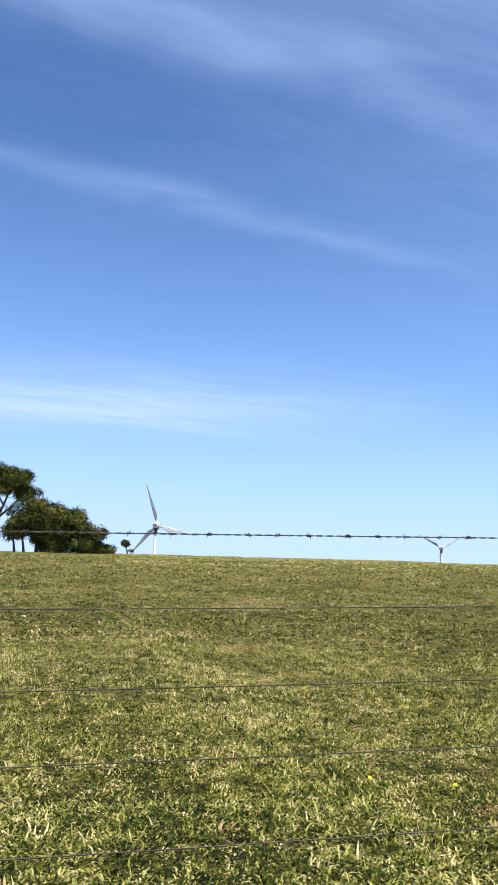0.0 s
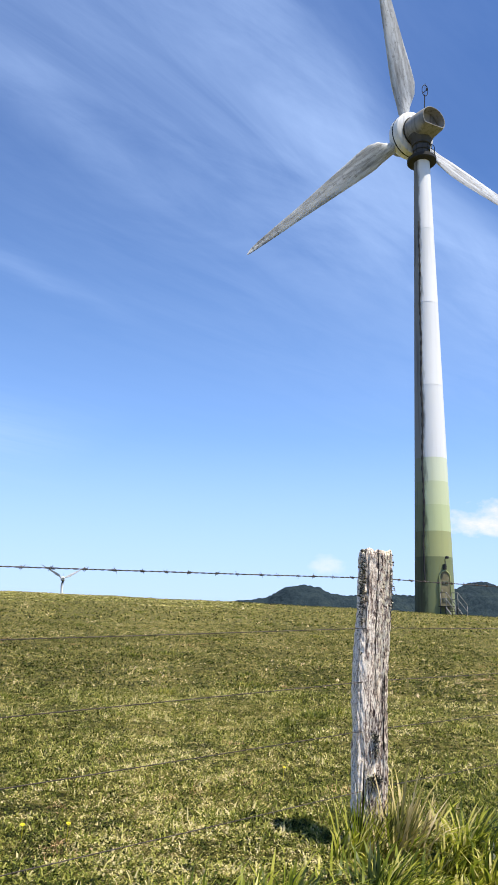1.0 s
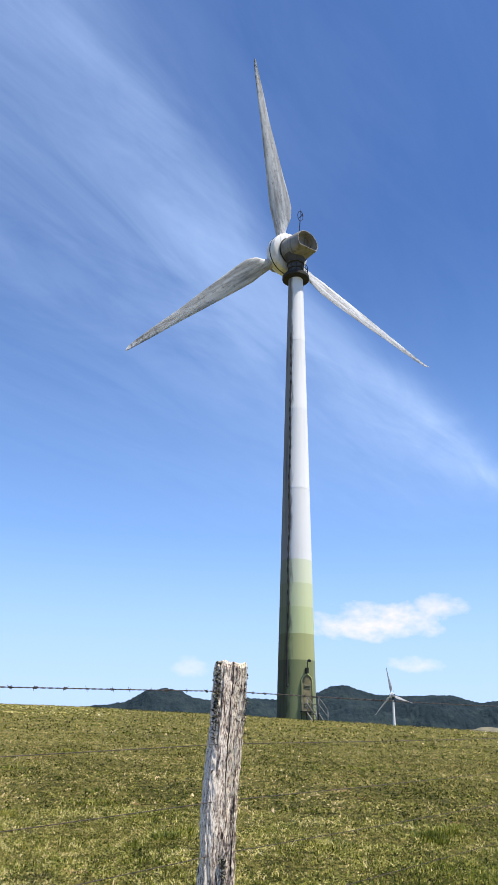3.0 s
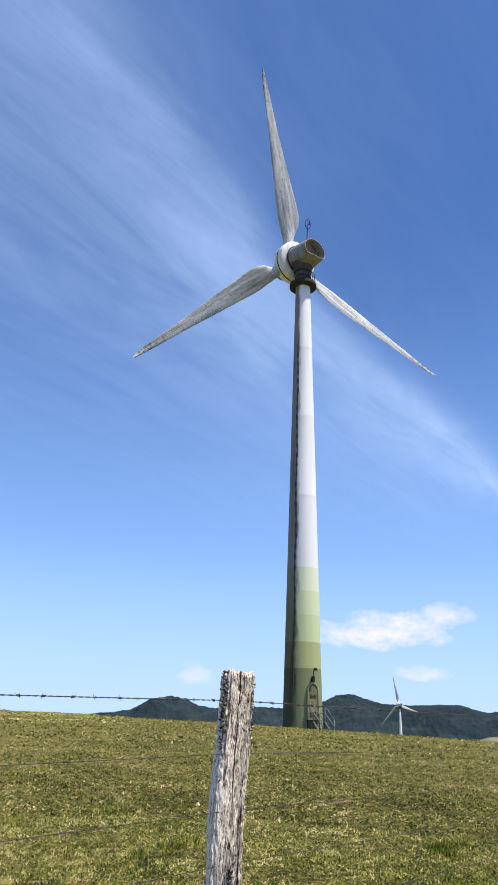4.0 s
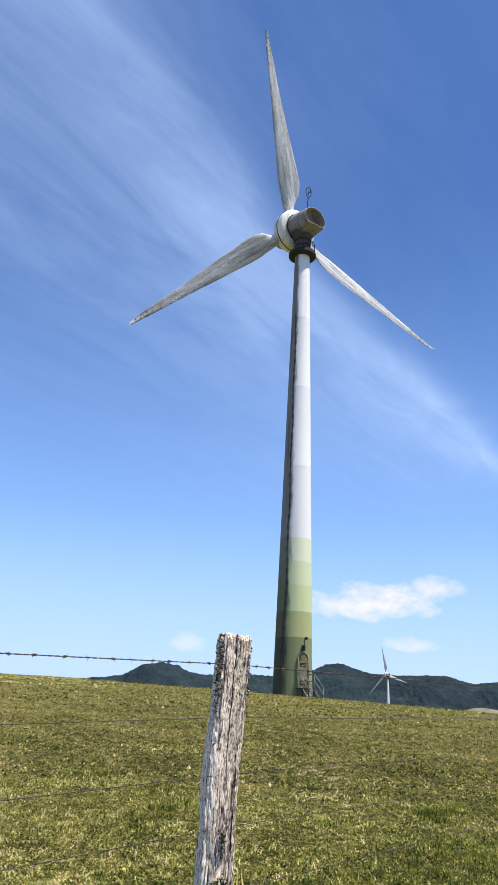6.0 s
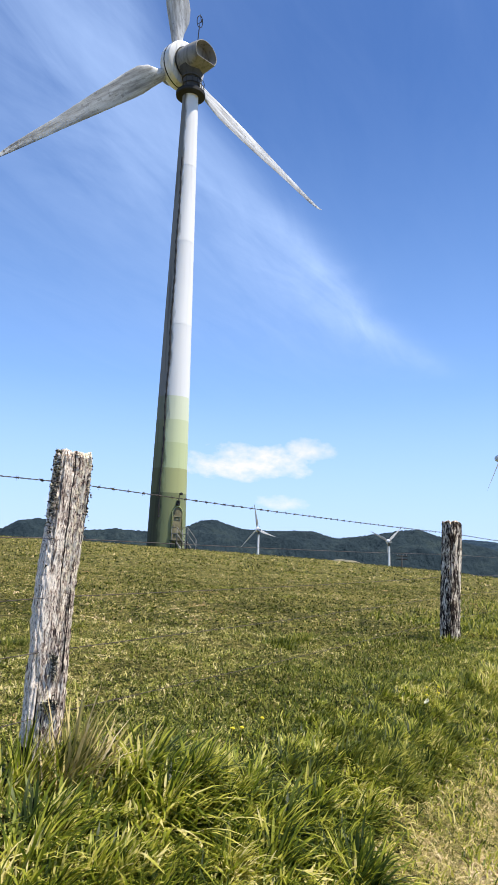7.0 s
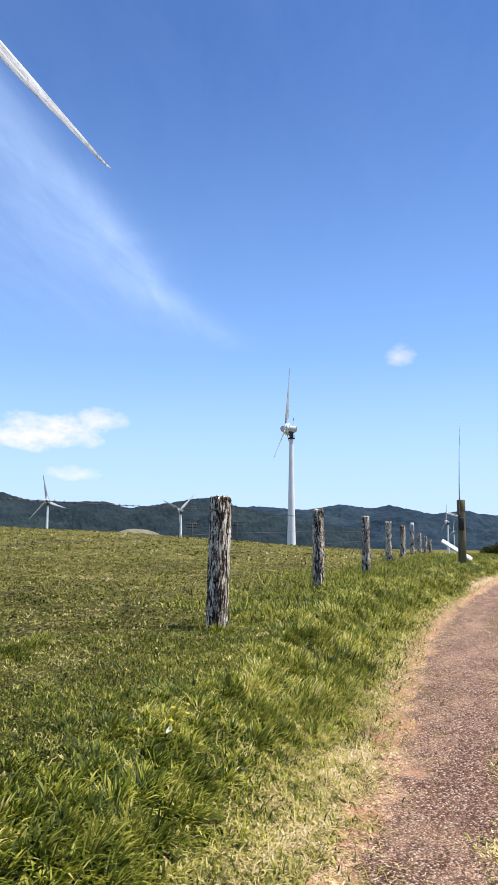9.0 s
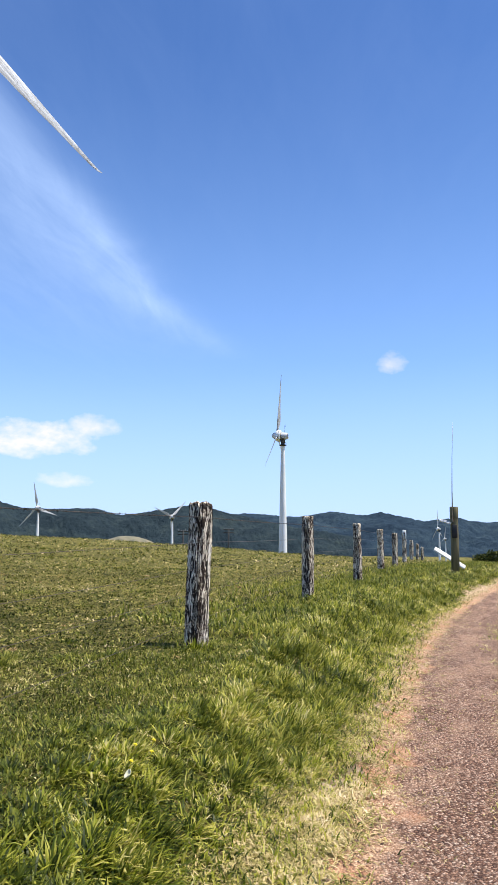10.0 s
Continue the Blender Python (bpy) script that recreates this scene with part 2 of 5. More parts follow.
def build_wood(N, blotch=False):
    p = local(N)
    rnd = N.add("ShaderNodeObjectInfo").outputs["Random"]
    p = N.add("ShaderNodeVectorMath", {0: p, 1: N.add("ShaderNodeCombineXYZ", {0: N.m("MULTIPLY", rnd, 17.0), 1: 0.0, 2: N.m("MULTIPLY", rnd, 9.0)}).outputs[0]}, operation="ADD").outputs[0]
    grain = N.noise(N.stretch(p, 105.0, 105.0, 17.0), 1.0, 7.0, 0.74, 0.8)
    fine = N.noise(N.stretch(p, 170.0, 170.0, 60.0), 1.0, 4.0, 0.65)
    crack = N.noise(N.stretch(p, 24.0, 24.0, 1.2), 1.0, 5.0, 0.6, 0.4)
    big = N.noise(N.stretch(p, 9.0, 9.0, 2.5), 1.0, 4.0)
    if blotch:
        knots = N.noise(N.stretch(p, 46.0, 46.0, 10.0), 1.0, 6.0, 0.74, 0.7)
        knots = N.m("ADD", knots, N.m("MULTIPLY", N.m("SUBTRACT", big, 0.5), 0.35))
        c = N.ramp(knots, [(0.46, (0.022, 0.015, 0.011)), (0.5, (0.10, 0.068, 0.048)), (0.52, (0.52, 0.44, 0.34)), (0.58, (0.84, 0.76, 0.62))])
        c = N.mix(N.grey(fine, 0.55, 0.64, 0.0, 0.6), c, (0.07, 0.05, 0.04))
    else:
        q = local(N)
        x, y, z = N.add("ShaderNodeSeparateXYZ", {0: q}).outputs
        bend = N.m("MULTIPLY", N.m("SUBTRACT", N.noise(N.stretch(q, 6.0, 6.0, 4.0), 1.0, 4.0), 0.5), 0.05)
        xb = N.m("ADD", x, bend)
        tone = N.m("ADD", grain, N.m("MULTIPLY", N.m("SUBTRACT", big, 0.5), 0.25))
        c = N.ramp(tone, [(0.40, (0.03, 0.02, 0.018)), (0.45, (0.15, 0.105, 0.09)), (0.49, (0.44, 0.34, 0.27)), (0.54, (0.76, 0.65, 0.52)), (0.59, (0.92, 0.83, 0.70))])
        bone = N.ramp(grain, [(0.38, (0.05, 0.035, 0.03)), (0.43, (0.54, 0.43, 0.34)), (0.49, (0.93, 0.82, 0.69))])
        c = N.mix(N.grey(N.m("ADD", xb, N.grey(z, 0.3, 1.4, -0.012, 0.008)), -0.036, -0.05), c, bone)
        lichen = N.noise(q, 46.0, 5.0, 0.65)
        c = N.mix(N.m("MULTIPLY", N.grey(lichen, 0.5, 0.55, 0.0, 0.8), N.m("MULTIPLY", N.grey(xb, 0.0, 0.03), N.grey(z, 0.7, 1.3))), c, (0.78, 0.70, 0.52))
        c = N.mix(N.grey(fine, 0.54, 0.63, 0.0, 0.7), c, (0.06, 0.042, 0.038))
        split = N.m("ABSOLUTE", N.m("SUBTRACT", N.m("ADD", x, N.m("MULTIPLY", bend, 0.9)), 0.008))
        c = N.mix(N.m("MULTIPLY", N.grey(split, 0.0036, 0.0016), N.grey(z, 0.8, 1.2)), c, (0.012, 0.009, 0.008))
        cleft = N.m("ABSOLUTE", N.m("SUBTRACT", N.m("ADD", x, N.m("MULTIPLY", bend, 0.25)), -0.04))
        c = N.mix(N.grey(N.m("ADD", cleft, N.grey(z, 0.3, 0.95, 0.0, 0.012)), 0.011, 0.008), c, (0.012, 0.009, 0.008))
        notch = N.m("ABSOLUTE", N.m("SUBTRACT", z, 0.44))
        c = N.mix(N.m("MULTIPLY", N.grey(notch, 0.022, 0.018), N.grey(xb, -0.035, -0.045)), c, (0.008, 0.007, 0.007))
    c = N.mix(N.grey(crack, 0.43 if blotch else 0.40, 0.38 if blotch else 0.35), c, (0.012, 0.01, 0.009))
    h = N.m("ADD", N.m("MULTIPLY", grain, 0.6), N.m("MULTIPLY", crack, 0.8))
    return principled(N, c, 0.9, height=h, depth=0.01, strength=0.6, spec=0.15)


WOOD = material("weathered_post_wood", build_wood)
ROUGH_WOOD = material("blotched_post_wood", lambda N: build_wood(N, True))
LICHEN = material("lichen_crust", lambda N: principled(N, N.ramp(N.add("ShaderNodeNewGeometry").outputs["Random Per Island"], [(0.0, (0.02, 0.018, 0.014)), (0.6, (0.075, 0.07, 0.055)), (0.8, (0.3, 0.28, 0.2)), (1.0, (0.62, 0.58, 0.44))]), 0.9))
TIMBER = material("treated_timber", lambda N: principled(N, N.ramp(N.noise(N.stretch(local(N), 16, 16, 1.2), 1.0, 5.0), [(0.3, (0.07, 0.065, 0.03)), (0.7, (0.19, 0.165, 0.08))]), 0.85))
BARK = material("bark", lambda N: principled(N, N.ramp(N.noise(N.stretch(local(N), 5, 5, 1), 1.0, 5.0), [(0.3, (0.03, 0.025, 0.02)), (0.7, (0.11, 0.09, 0.075))]), 0.9))


def leafy(name, stops, patch_scale, clump_scale, thin=0.3, rough=0.7, shift=0.0, each=0.7, massed=1.1, patched=0.9, spec=0.12):
    """Blades and leaves: a colour for each, shifted by broad patches and small clumps."""
    def build(N):
        g = N.add("ShaderNodeNewGeometry")
        p = g.outputs["Position"]
        patch = N.m("SUBTRACT", N.noise(p, patch_scale, 3.0), 0.5)
        clump = N.m("SUBTRACT", N.noise(p, clump_scale, 2.0), 0.5)
        f = N.m("ADD", N.m("MULTIPLY", g.outputs["Random Per Island"], each), N.m("ADD", N.m("MULTIPLY", patch, patched), N.m("MULTIPLY", clump, massed)))
        c = N.ramp(N.m("ADD", f, 0.1 + shift), stops)
        d = principled(N, c, rough, spec=spec)
        t = N.add("ShaderNodeBsdfTranslucent", {"Color": c}).outputs[0]
        return N.add("ShaderNodeMixShader", {0: thin, 1: d, 2: t}).outputs[0]
    return material(name, build)


TURF = leafy("turf_blades", [(0.05, (0.025, 0.035, 0.006)), (0.27, (0.095, 0.105, 0.014)), (0.46, (0.205, 0.20, 0.04)), (0.66, (0.40, 0.345, 0.115)), (0.93, (0.72, 0.57, 0.35))], 0.7, 6.0, shift=-0.02, massed=1.8, patched=1.1)
NEAR_TURF = leafy("near_turf_blades", [(0.05, (0.025, 0.035, 0.006)), (0.25, (0.09, 0.105, 0.013)), (0.44, (0.23, 0.245, 0.04)), (0.64, (0.45, 0.42, 0.115)), (0.9, (0.72, 0.61, 0.33))], 0.9, 9.0, shift=0.10, patched=0.9, each=0.6, massed=1.9)
HERB = leafy("herb_leaves", [(0.08, (0.012, 0.018, 0.004)), (0.34, (0.063, 0.083, 0.011)), (0.52, (0.182, 0.19, 0.034)), (0.7, (0.42, 0.36, 0.11)), (0.93, (0.62, 0.51, 0.26))], 0.7, 6.0, thin=0.3, shift=-0.02, each=0.6, massed=1.8, patched=1.0)
LUSH = leafy("lush_blades", [(0.05, (0.025, 0.04, 0.006)), (0.35, (0.085, 0.11, 0.012)), (0.65, (0.20, 0.22, 0.026)), (0.95, (0.42, 0.39, 0.08))], 0.8, 5.0, thin=0.45, rough=0.5, spec=0.22, each=0.8)
LONG = leafy("long_grass_blades", [(0.05, (0.03, 0.05, 0.006)), (0.3, (0.115, 0.15, 0.011)), (0.52, (0.31, 0.335, 0.03)), (0.76, (0.58, 0.54, 0.10)), (0.96, (0.80, 0.70, 0.32))], 0.8, 5.0, thin=0.5, shift=-0.04, each=0.85, massed=1.5, rough=0.45, spec=0.3)
MAT = leafy("trodden_blades", [(0.05, (0.05, 0.06, 0.012)), (0.3, (0.20, 0.20, 0.04)), (0.55, (0.46, 0.42, 0.12)), (0.8, (0.68, 0.58, 0.26)), (0.98, (0.80, 0.70, 0.46))], 1.4, 8.0, thin=0.3, massed=1.6)
DEAD = leafy("dead_brown_blades", [(0.05, (0.12, 0.07, 0.03)), (0.5, (0.52, 0.33, 0.16)), (0.95, (0.76, 0.54, 0.31))], 0.6, 5.0, 0.15)
STRAW = leafy("straw_blades", [(0.05, (0.16, 0.15, 0.04)), (0.3, (0.38, 0.32, 0.11)), (0.6, (0.60, 0.47, 0.25)), (0.95, (0.80, 0.68, 0.47))], 1.0, 5.0, 0.2, shift=-0.14)
LEAF = leafy("tree_leaves", [(0.05, (0.014, 0.024, 0.006)), (0.5, (0.055, 0.07, 0.015)), (0.9, (0.25, 0.23, 0.055))], 0.3, 0.8, 0.2, massed=2.2)


def build_field(N):
    p = place(N)
    big = N.noise(p, 0.16, 5.0, 0.6)
    mid = N.noise(p, 1.1, 5.0, 0.6)
    small = N.noise(p, 26.0, 7.0, 0.8)
    tuft = N.noise(p, 6.5, 5.0, 0.7)
    f = N.m("ADD", N.m("ADD", N.m("MULTIPLY", big, 0.13), N.m("MULTIPLY", mid, 0.15)), N.m("ADD", N.m("MULTIPLY", tuft, 0.36), N.m("MULTIPLY", small, 0.6)))
    c = N.ramp(f, [(0.49, (0.014, 0.017, 0.005)), (0.57, (0.05, 0.052, 0.012)), (0.63, (0.13, 0.118, 0.027)), (0.70, (0.27, 0.22, 0.068)), (0.80, (0.55, 0.43, 0.20))])
    bare = N.add("ShaderNodeAttribute", attribute_name="bare").outputs["Fac"]
    soil = N.ramp(N.noise(p, 24.0, 5.0, 0.7), [(0.33, (0.26, 0.16, 0.095)), (0.48, (0.54, 0.38, 0.25)), (0.66, (0.74, 0.57, 0.41))])
    edge = N.grey(N.m("ADD", bare, N.m("MULTIPLY", N.m("SUBTRACT", N.noise(p, 3.5, 4.0), 0.5), 1.6)), 0.4, 0.75)
    c = N.mix(edge, c, soil)
    return principled(N, c, 0.95, height=N.m("ADD", small, mid), depth=0.08, strength=0.9, spec=0.1)


FIELD = material("pasture_ground", build_field)


DRY_HILL = material("dry_hillside", lambda N: principled(N, N.ramp(N.noise(place(N), 0.12, 5.0, 0.65), [(0.35, (0.10, 0.10, 0.065)), (0.65, (0.21, 0.185, 0.12))]), 0.95))


def build_gravel(N):
    p = place(N)
    vor = N.add("ShaderNodeTexVoronoi", {"Vector": p, "Scale": 66.0}).outputs
    chip = N.add("ShaderNodeSeparateColor", {0: vor["Color"]}).outputs
    grain = N.noise(p, 70.0, 6.0, 0.8)
    big = N.noise(N.stretch(p, 0.6, 1.6, 1.0), 1.3, 5.0, 0.65)
    mid = N.noise(p, 7.0, 5.0, 0.7)
    c = N.ramp(chip[0], [(0.12, (0.05, 0.023, 0.014)), (0.42, (0.31, 0.157, 0.096)), (0.72, (0.65, 0.395, 0.265)), (0.94, (0.95, 0.75, 0.58))])
    c = N.mix(0.42, c, N.ramp(grain, [(0.44, (0.03, 0.015, 0.011)), (0.53, (0.27, 0.15, 0.095)), (0.645, (0.92, 0.66, 0.49))]))
    gap = N.grey(vor["Distance"], 0.3, 0.6, 0.0, 0.72)
    c = N.mix(gap, c, (0.055, 0.024, 0.016))
    dust = N.m("ADD", big, N.m("MULTIPLY", N.m("SUBTRACT", mid, 0.5), 0.5))
    c = N.mix(N.grey(dust, 0.48, 0.65, 0.0, 0.5), c, N.ramp(grain, [(0.42, (0.21, 0.112, 0.07)), (0.52, (0.52, 0.325, 0.21)), (0.62, (0.88, 0.64, 0.46))]))
    bare = N.add("ShaderNodeAttribute", attribute_name="bare").outputs["Fac"]
    soil = N.ramp(N.noise(p, 34.0, 6.0, 0.75), [(0.36, (0.16, 0.08, 0.045)), (0.48, (0.43, 0.25, 0.145)), (0.61, (0.74, 0.52, 0.345))])
    soil = N.mix(N.grey(N.noise(p, 1.9, 3.0), 0.5, 0.62, 0.0, 0.6), soil, (0.54, 0.26, 0.14))
    edge = N.grey(N.m("ADD", bare, N.m("ADD", N.m("MULTIPLY", N.m("SUBTRACT", N.noise(p, 2.2, 5.0), 0.5), 1.5), N.m("MULTIPLY", N.m("SUBTRACT", mid, 0.5), 0.8))), 0.35, 0.7)
    c = N.mix(edge, c, soil)
    return principled(N, c, 0.9, height=N.m("SUBTRACT", N.m("MULTIPLY", grain, 0.6), vor["Distance"]), depth=0.02, strength=1.0, spec=0.2)


GRAVEL = material("red_gravel", build_gravel)
STONE = material("gravel_stone", lambda N: principled(N, N.ramp(N.add("ShaderNodeNewGeometry").outputs["Random Per Island"], [(0.0, (0.05, 0.025, 0.018)), (0.3, (0.16, 0.09, 0.06)), (0.7, (0.38, 0.24, 0.165)), (1.0, (0.60, 0.44, 0.33))]), 0.85))


def build_forest(N, haze_tint=(1.0, 1.0, 1.0)):
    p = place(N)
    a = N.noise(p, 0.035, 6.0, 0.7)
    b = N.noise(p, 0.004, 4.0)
    # Stops lean to blue: aerial haze is mixed into the forest's own colour.
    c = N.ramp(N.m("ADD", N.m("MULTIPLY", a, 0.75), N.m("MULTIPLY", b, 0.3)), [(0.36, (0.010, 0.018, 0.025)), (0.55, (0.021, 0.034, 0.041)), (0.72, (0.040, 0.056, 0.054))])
    c = N.mix(1.0, c, haze_tint, "MULTIPLY")
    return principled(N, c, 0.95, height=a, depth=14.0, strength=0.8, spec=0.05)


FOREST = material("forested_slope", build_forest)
# The far range's blue multiplier puts the haze of distance into its colour.
HAZED_RANGE = material("haze_tinted_range", lambda N: build_forest(N, (1.1, 1.22, 1.5)))
FLOWER = material("yellow_petals", lambda N: principled(N, N.ramp(N.noise(local(N), 60.0), [(0.3, (0.75, 0.6, 0.01)), (0.7, (0.85, 0.78, 0.03))]), 0.6))
SCRAP = material("pale_cap", lambda N: principled(N, N.ramp(N.noise(local(N), 40.0), [(0.3, (0.42, 0.41, 0.27)), (0.7, (0.58, 0.56, 0.40))]), 0.7))
PANEL = material("solar_glass", lambda N: principled(N, N.ramp(N.noise(local(N), 9.0), [(0.3, (0.02, 0.03, 0.06)), (0.7, (0.04, 0.05, 0.09))]), 0.15))


# ---- builders ----
def part(name, bm, mat, parent=None, label="", m=None, smooth=True):
    """Links a bmesh or mesh as one object under a thing."""
    if isinstance(bm, bmesh.types.BMesh):
        me = bpy.data.meshes.new(name)
        bm.to_mesh(me)
        bm.free()
        if smooth:
            me.shade_smooth()
        me.materials.append(mat)
    else:
        me = bm
    ob = new(name, me)
    if parent is not None:
        ob.parent = parent
    if m is not None:
        ob.matrix_local = m
    if label:
        ob["label"] = label
    return ob


def box(bm, lo, hi, m=None, bevel=0.0):
    vs = [bm.verts.new((x, y, z)) for z in (lo[2], hi[2]) for x, y in ((lo[0], lo[1]), (hi[0], lo[1]), (hi[0], hi[1]), (lo[0], hi[1]))]
    fs = [bm.faces.new([vs[k] for k in q]) for q in ((3, 2, 1, 0), (4, 5, 6, 7), (0, 1, 5, 4), (1, 2, 6, 5), (2, 3, 7, 6), (3, 0, 4, 7))]
    if bevel:
        es = list({e for f in fs for e in f.edges})
        r = bmesh.ops.bevel(bm, geom=es, offset=bevel, segments=1, affect="EDGES")
        vs = list({v for f in r["faces"] for v in f.verts} | {v for v in vs if v.is_valid})
    if m is not None:
        bmesh.ops.transform(bm, matrix=m, verts=[v for v in vs if v.is_valid])
    return bm


def lathe(bm, rows, n=32, axis="z", m=None, cap=True):
    """A turned form from rows of (radius, height)."""
    rings = []
    for r, h in rows:
        ring = []
        for k in range(n):
            a = 2 * math.pi * k / n
            p = Vector((r * math.cos(a), r * math.sin(a), h)) if axis == "z" else Vector((r * math.cos(a), h, r * math.sin(a)))
            ring.append(bm.verts.new(m @ p if m is not None else p))
        rings.append(ring)
    flip = axis != "z"
    for a, b in zip(rings, rings[1:]):
        for k in range(n):
            q = [a[k], a[(k + 1) % n], b[(k + 1) % n], b[k]]
            bm.faces.new(q[::-1] if flip else q)
    if cap:
        bm.faces.new(rings[0] if flip else rings[0][::-1])
        bm.faces.new(rings[-1][::-1] if flip else rings[-1])
    return bm


def tube(bm, pts, r, n=6):
    """A round bar along points; r is one radius or one for each point."""
    pts = [Vector(p) for p in pts]
    rs = [float(v) for v in r] if isinstance(r, (list, tuple)) else [r] * len(pts)
    rings = []
    up = Vector((0.13, 0.31, 0.94))
    for i, p in enumerate(pts):
        d = (pts[min(i + 1, len(pts) - 1)] - pts[max(i - 1, 0)]).normalized()
        if abs(d.dot(up)) > 0.97:
            up = Vector((0.9, 0.3, 0.1))
        s = d.cross(up).normalized()
        u = s.cross(d)
        rings.append([bm.verts.new(p + rs[i] * (math.cos(2 * math.pi * k / n) * s + math.sin(2 * math.pi * k / n) * u)) for k in range(n)])
    for a, b in zip(rings, rings[1:]):
        for k in range(n):
            bm.faces.new([a[k], a[(k + 1) % n], b[(k + 1) % n], b[k]])
    bm.faces.new(rings[0][::-1])
    bm.faces.new(rings[-1])
    return bm


def mesh_of(name, co, tris, mat, smooth=False, bare=None):
    """A mesh straight from arrays of corners and triangles."""
    me = bpy.data.meshes.new(name)
    co, tris = np.asarray(co, np.float32).reshape(-1, 3), np.asarray(tris, np.int32).reshape(-1, 3)
    me.vertices.add(len(co))
    me.vertices.foreach_set("co", co.ravel())
    me.loops.add(tris.size)
    me.loops.foreach_set("vertex_index", tris.ravel())
    me.polygons.add(len(tris))
    me.polygons.foreach_set("loop_start", np.arange(0, tris.size, 3, dtype=np.int32))
    me.update(calc_edges=True)
    if bare is not None:
        me.attributes.new("bare", "FLOAT", "POINT").data.foreach_set("value", np.asarray(bare, np.float32).ravel())
    if smooth:
        me.shade_smooth()
    me.materials.append(mat)
    return me


# ---- the lie of the land ----
CREST_AZ = (-60, -20, -8, 9, 20, 27, 33, 40, 46, 52, 57, 61, 66, 71, 76, 82, 100)
CREST_EL = (0.7, 0.98, 1.12, 1.18, 1.0, 0.86, 0.70, 0.48, 0.22, -0.02, -0.32, -0.55, -0.95, -1.25, -1.45, -1.6, -1.8)
CREST_D = (85, 86, 88, 88, 78, 70, 65, 60.5, 58, 55, 53, 51, 49, 47, 46, 46, 46)
EDGE_X = (-60, -10, 0, 2.5, 4.9, 7.7, 10.5, 13.5, 17.9, 24, 32, 40, 60, 120)
EDGE_Y = (-11.5, -0.75, 1.15, 1.62, 2.08, 2.64, 3.2, 3.75, 4.3, 4.65, 4.95, 4.6, 2.0, -9.0)


def wave(x, y, seed, size):
    """A cheap rolling noise for arrays."""
    rng = np.random.RandomState(seed)
    out = np.zeros_like(x)
    for k in range(6):
        a, f, p = rng.uniform(0, 2 * np.pi), (1.0 + 0.55 * k) / size, rng.uniform(0, 6.28)
        out += np.sin((x * np.cos(a) + y * np.sin(a)) * f * 2 * np.pi + p) / (1 + 0.5 * k)
    return out / 2.2


def edge_y(x):
    """The grass side of the track, along x."""
    return np.interp(x, EDGE_X, EDGE_Y)


def ground_z(x, y):
    x, y = np.asarray(x, float), np.asarray(y, float)
    dx, dy = x - 0.3, y
    d = np.hypot(dx, dy) + 1e-6
    az = np.degrees(np.arctan2(dx, dy))
    el = np.interp(az, CREST_AZ, CREST_EL)
    dc = np.interp(az, CREST_AZ, CREST_D)
    zc = 1.45 + dc * np.tan(np.radians(el))
    rise = 0.34 + (zc + 0.12 - 0.42) * (d - 3.5) / (dc - 3.5)
    rise = np.where(d < 3.5, 0.42, rise)
    t = np.maximum(d - dc, 0)
    fall = zc + 0.12 - 0.06 * (d - dc) - 0.0009 * np.minimum(t, 60) ** 2
    far = np.maximum(fall, -42.0)
    k = 0.10
    field = -k * np.logaddexp(-rise / k, -far / k)
    field = np.where(d > dc + 20, far, field)
    near = np.exp(-d / 30.0)
    field = field + 0.035 * wave(x, y, 3, 2.6) * near + 0.05 * wave(x, y, 4, 9.0) * np.clip(d / 12, 0, 1) * np.exp(-d / 120.0)
    s = y - edge_y(x)
    road = -0.06 + np.clip((np.abs(x) - 45) / 60, 0, 1) * -2.0 + 0.012 * wave(x, y, 5, 1.4)
    w = np.clip((s + 0.05) / 1.35, 0, 1)
    w = w * w * (3 - 2 * w)
    r = np.clip((-s - 1.7) / 0.8, 0, 1)
    shoulder = road + 0.10 * r * r * (3 - 2 * r)
    bed = np.clip(np.minimum(s + 0.12, 1.0) / 0.2, -1, 0) * np.clip((2.0 + s) / 0.4, 0, 1) * 0.05
    side = np.where(d < 200, shoulder, np.minimum(shoulder, far))
    return np.where(s > -0.05, side + (field - side) * w, side) + bed


def build_ground():
    az = np.concatenate([np.arange(-25, 90, 0.4), np.arange(90, 335, 3.0)])
    rad = np.concatenate([[0.05], np.geomspace(0.8, 110, 200), np.geomspace(115, 4600, 40)])
    A, R = np.meshgrid(np.radians(az), rad)
    X, Y = 0.3 + R * np.sin(A), R * np.cos(A)
    Z = ground_z(X, Y)
    n, m = A.shape
    co = np.stack([X, Y, Z], -1).reshape(-1, 3)
    i, j = np.meshgrid(np.arange(n - 1), np.arange(m), indexing="ij")
    a, b = i * m + j, i * m + (j + 1) % m
    c, d = a + m, b + m
    tris = np.concatenate([np.stack([a, c, b], -1).reshape(-1, 3), np.stack([b, c, d], -1).reshape(-1, 3)])
    ob = new("ground", mesh_of("ground", co, tris, FIELD, True, np.exp(-((Y - edge_y(X)) / 0.36) ** 2)))
    tagged(ob, "rolling green and straw coloured cattle pasture", "ground", kind="structure")


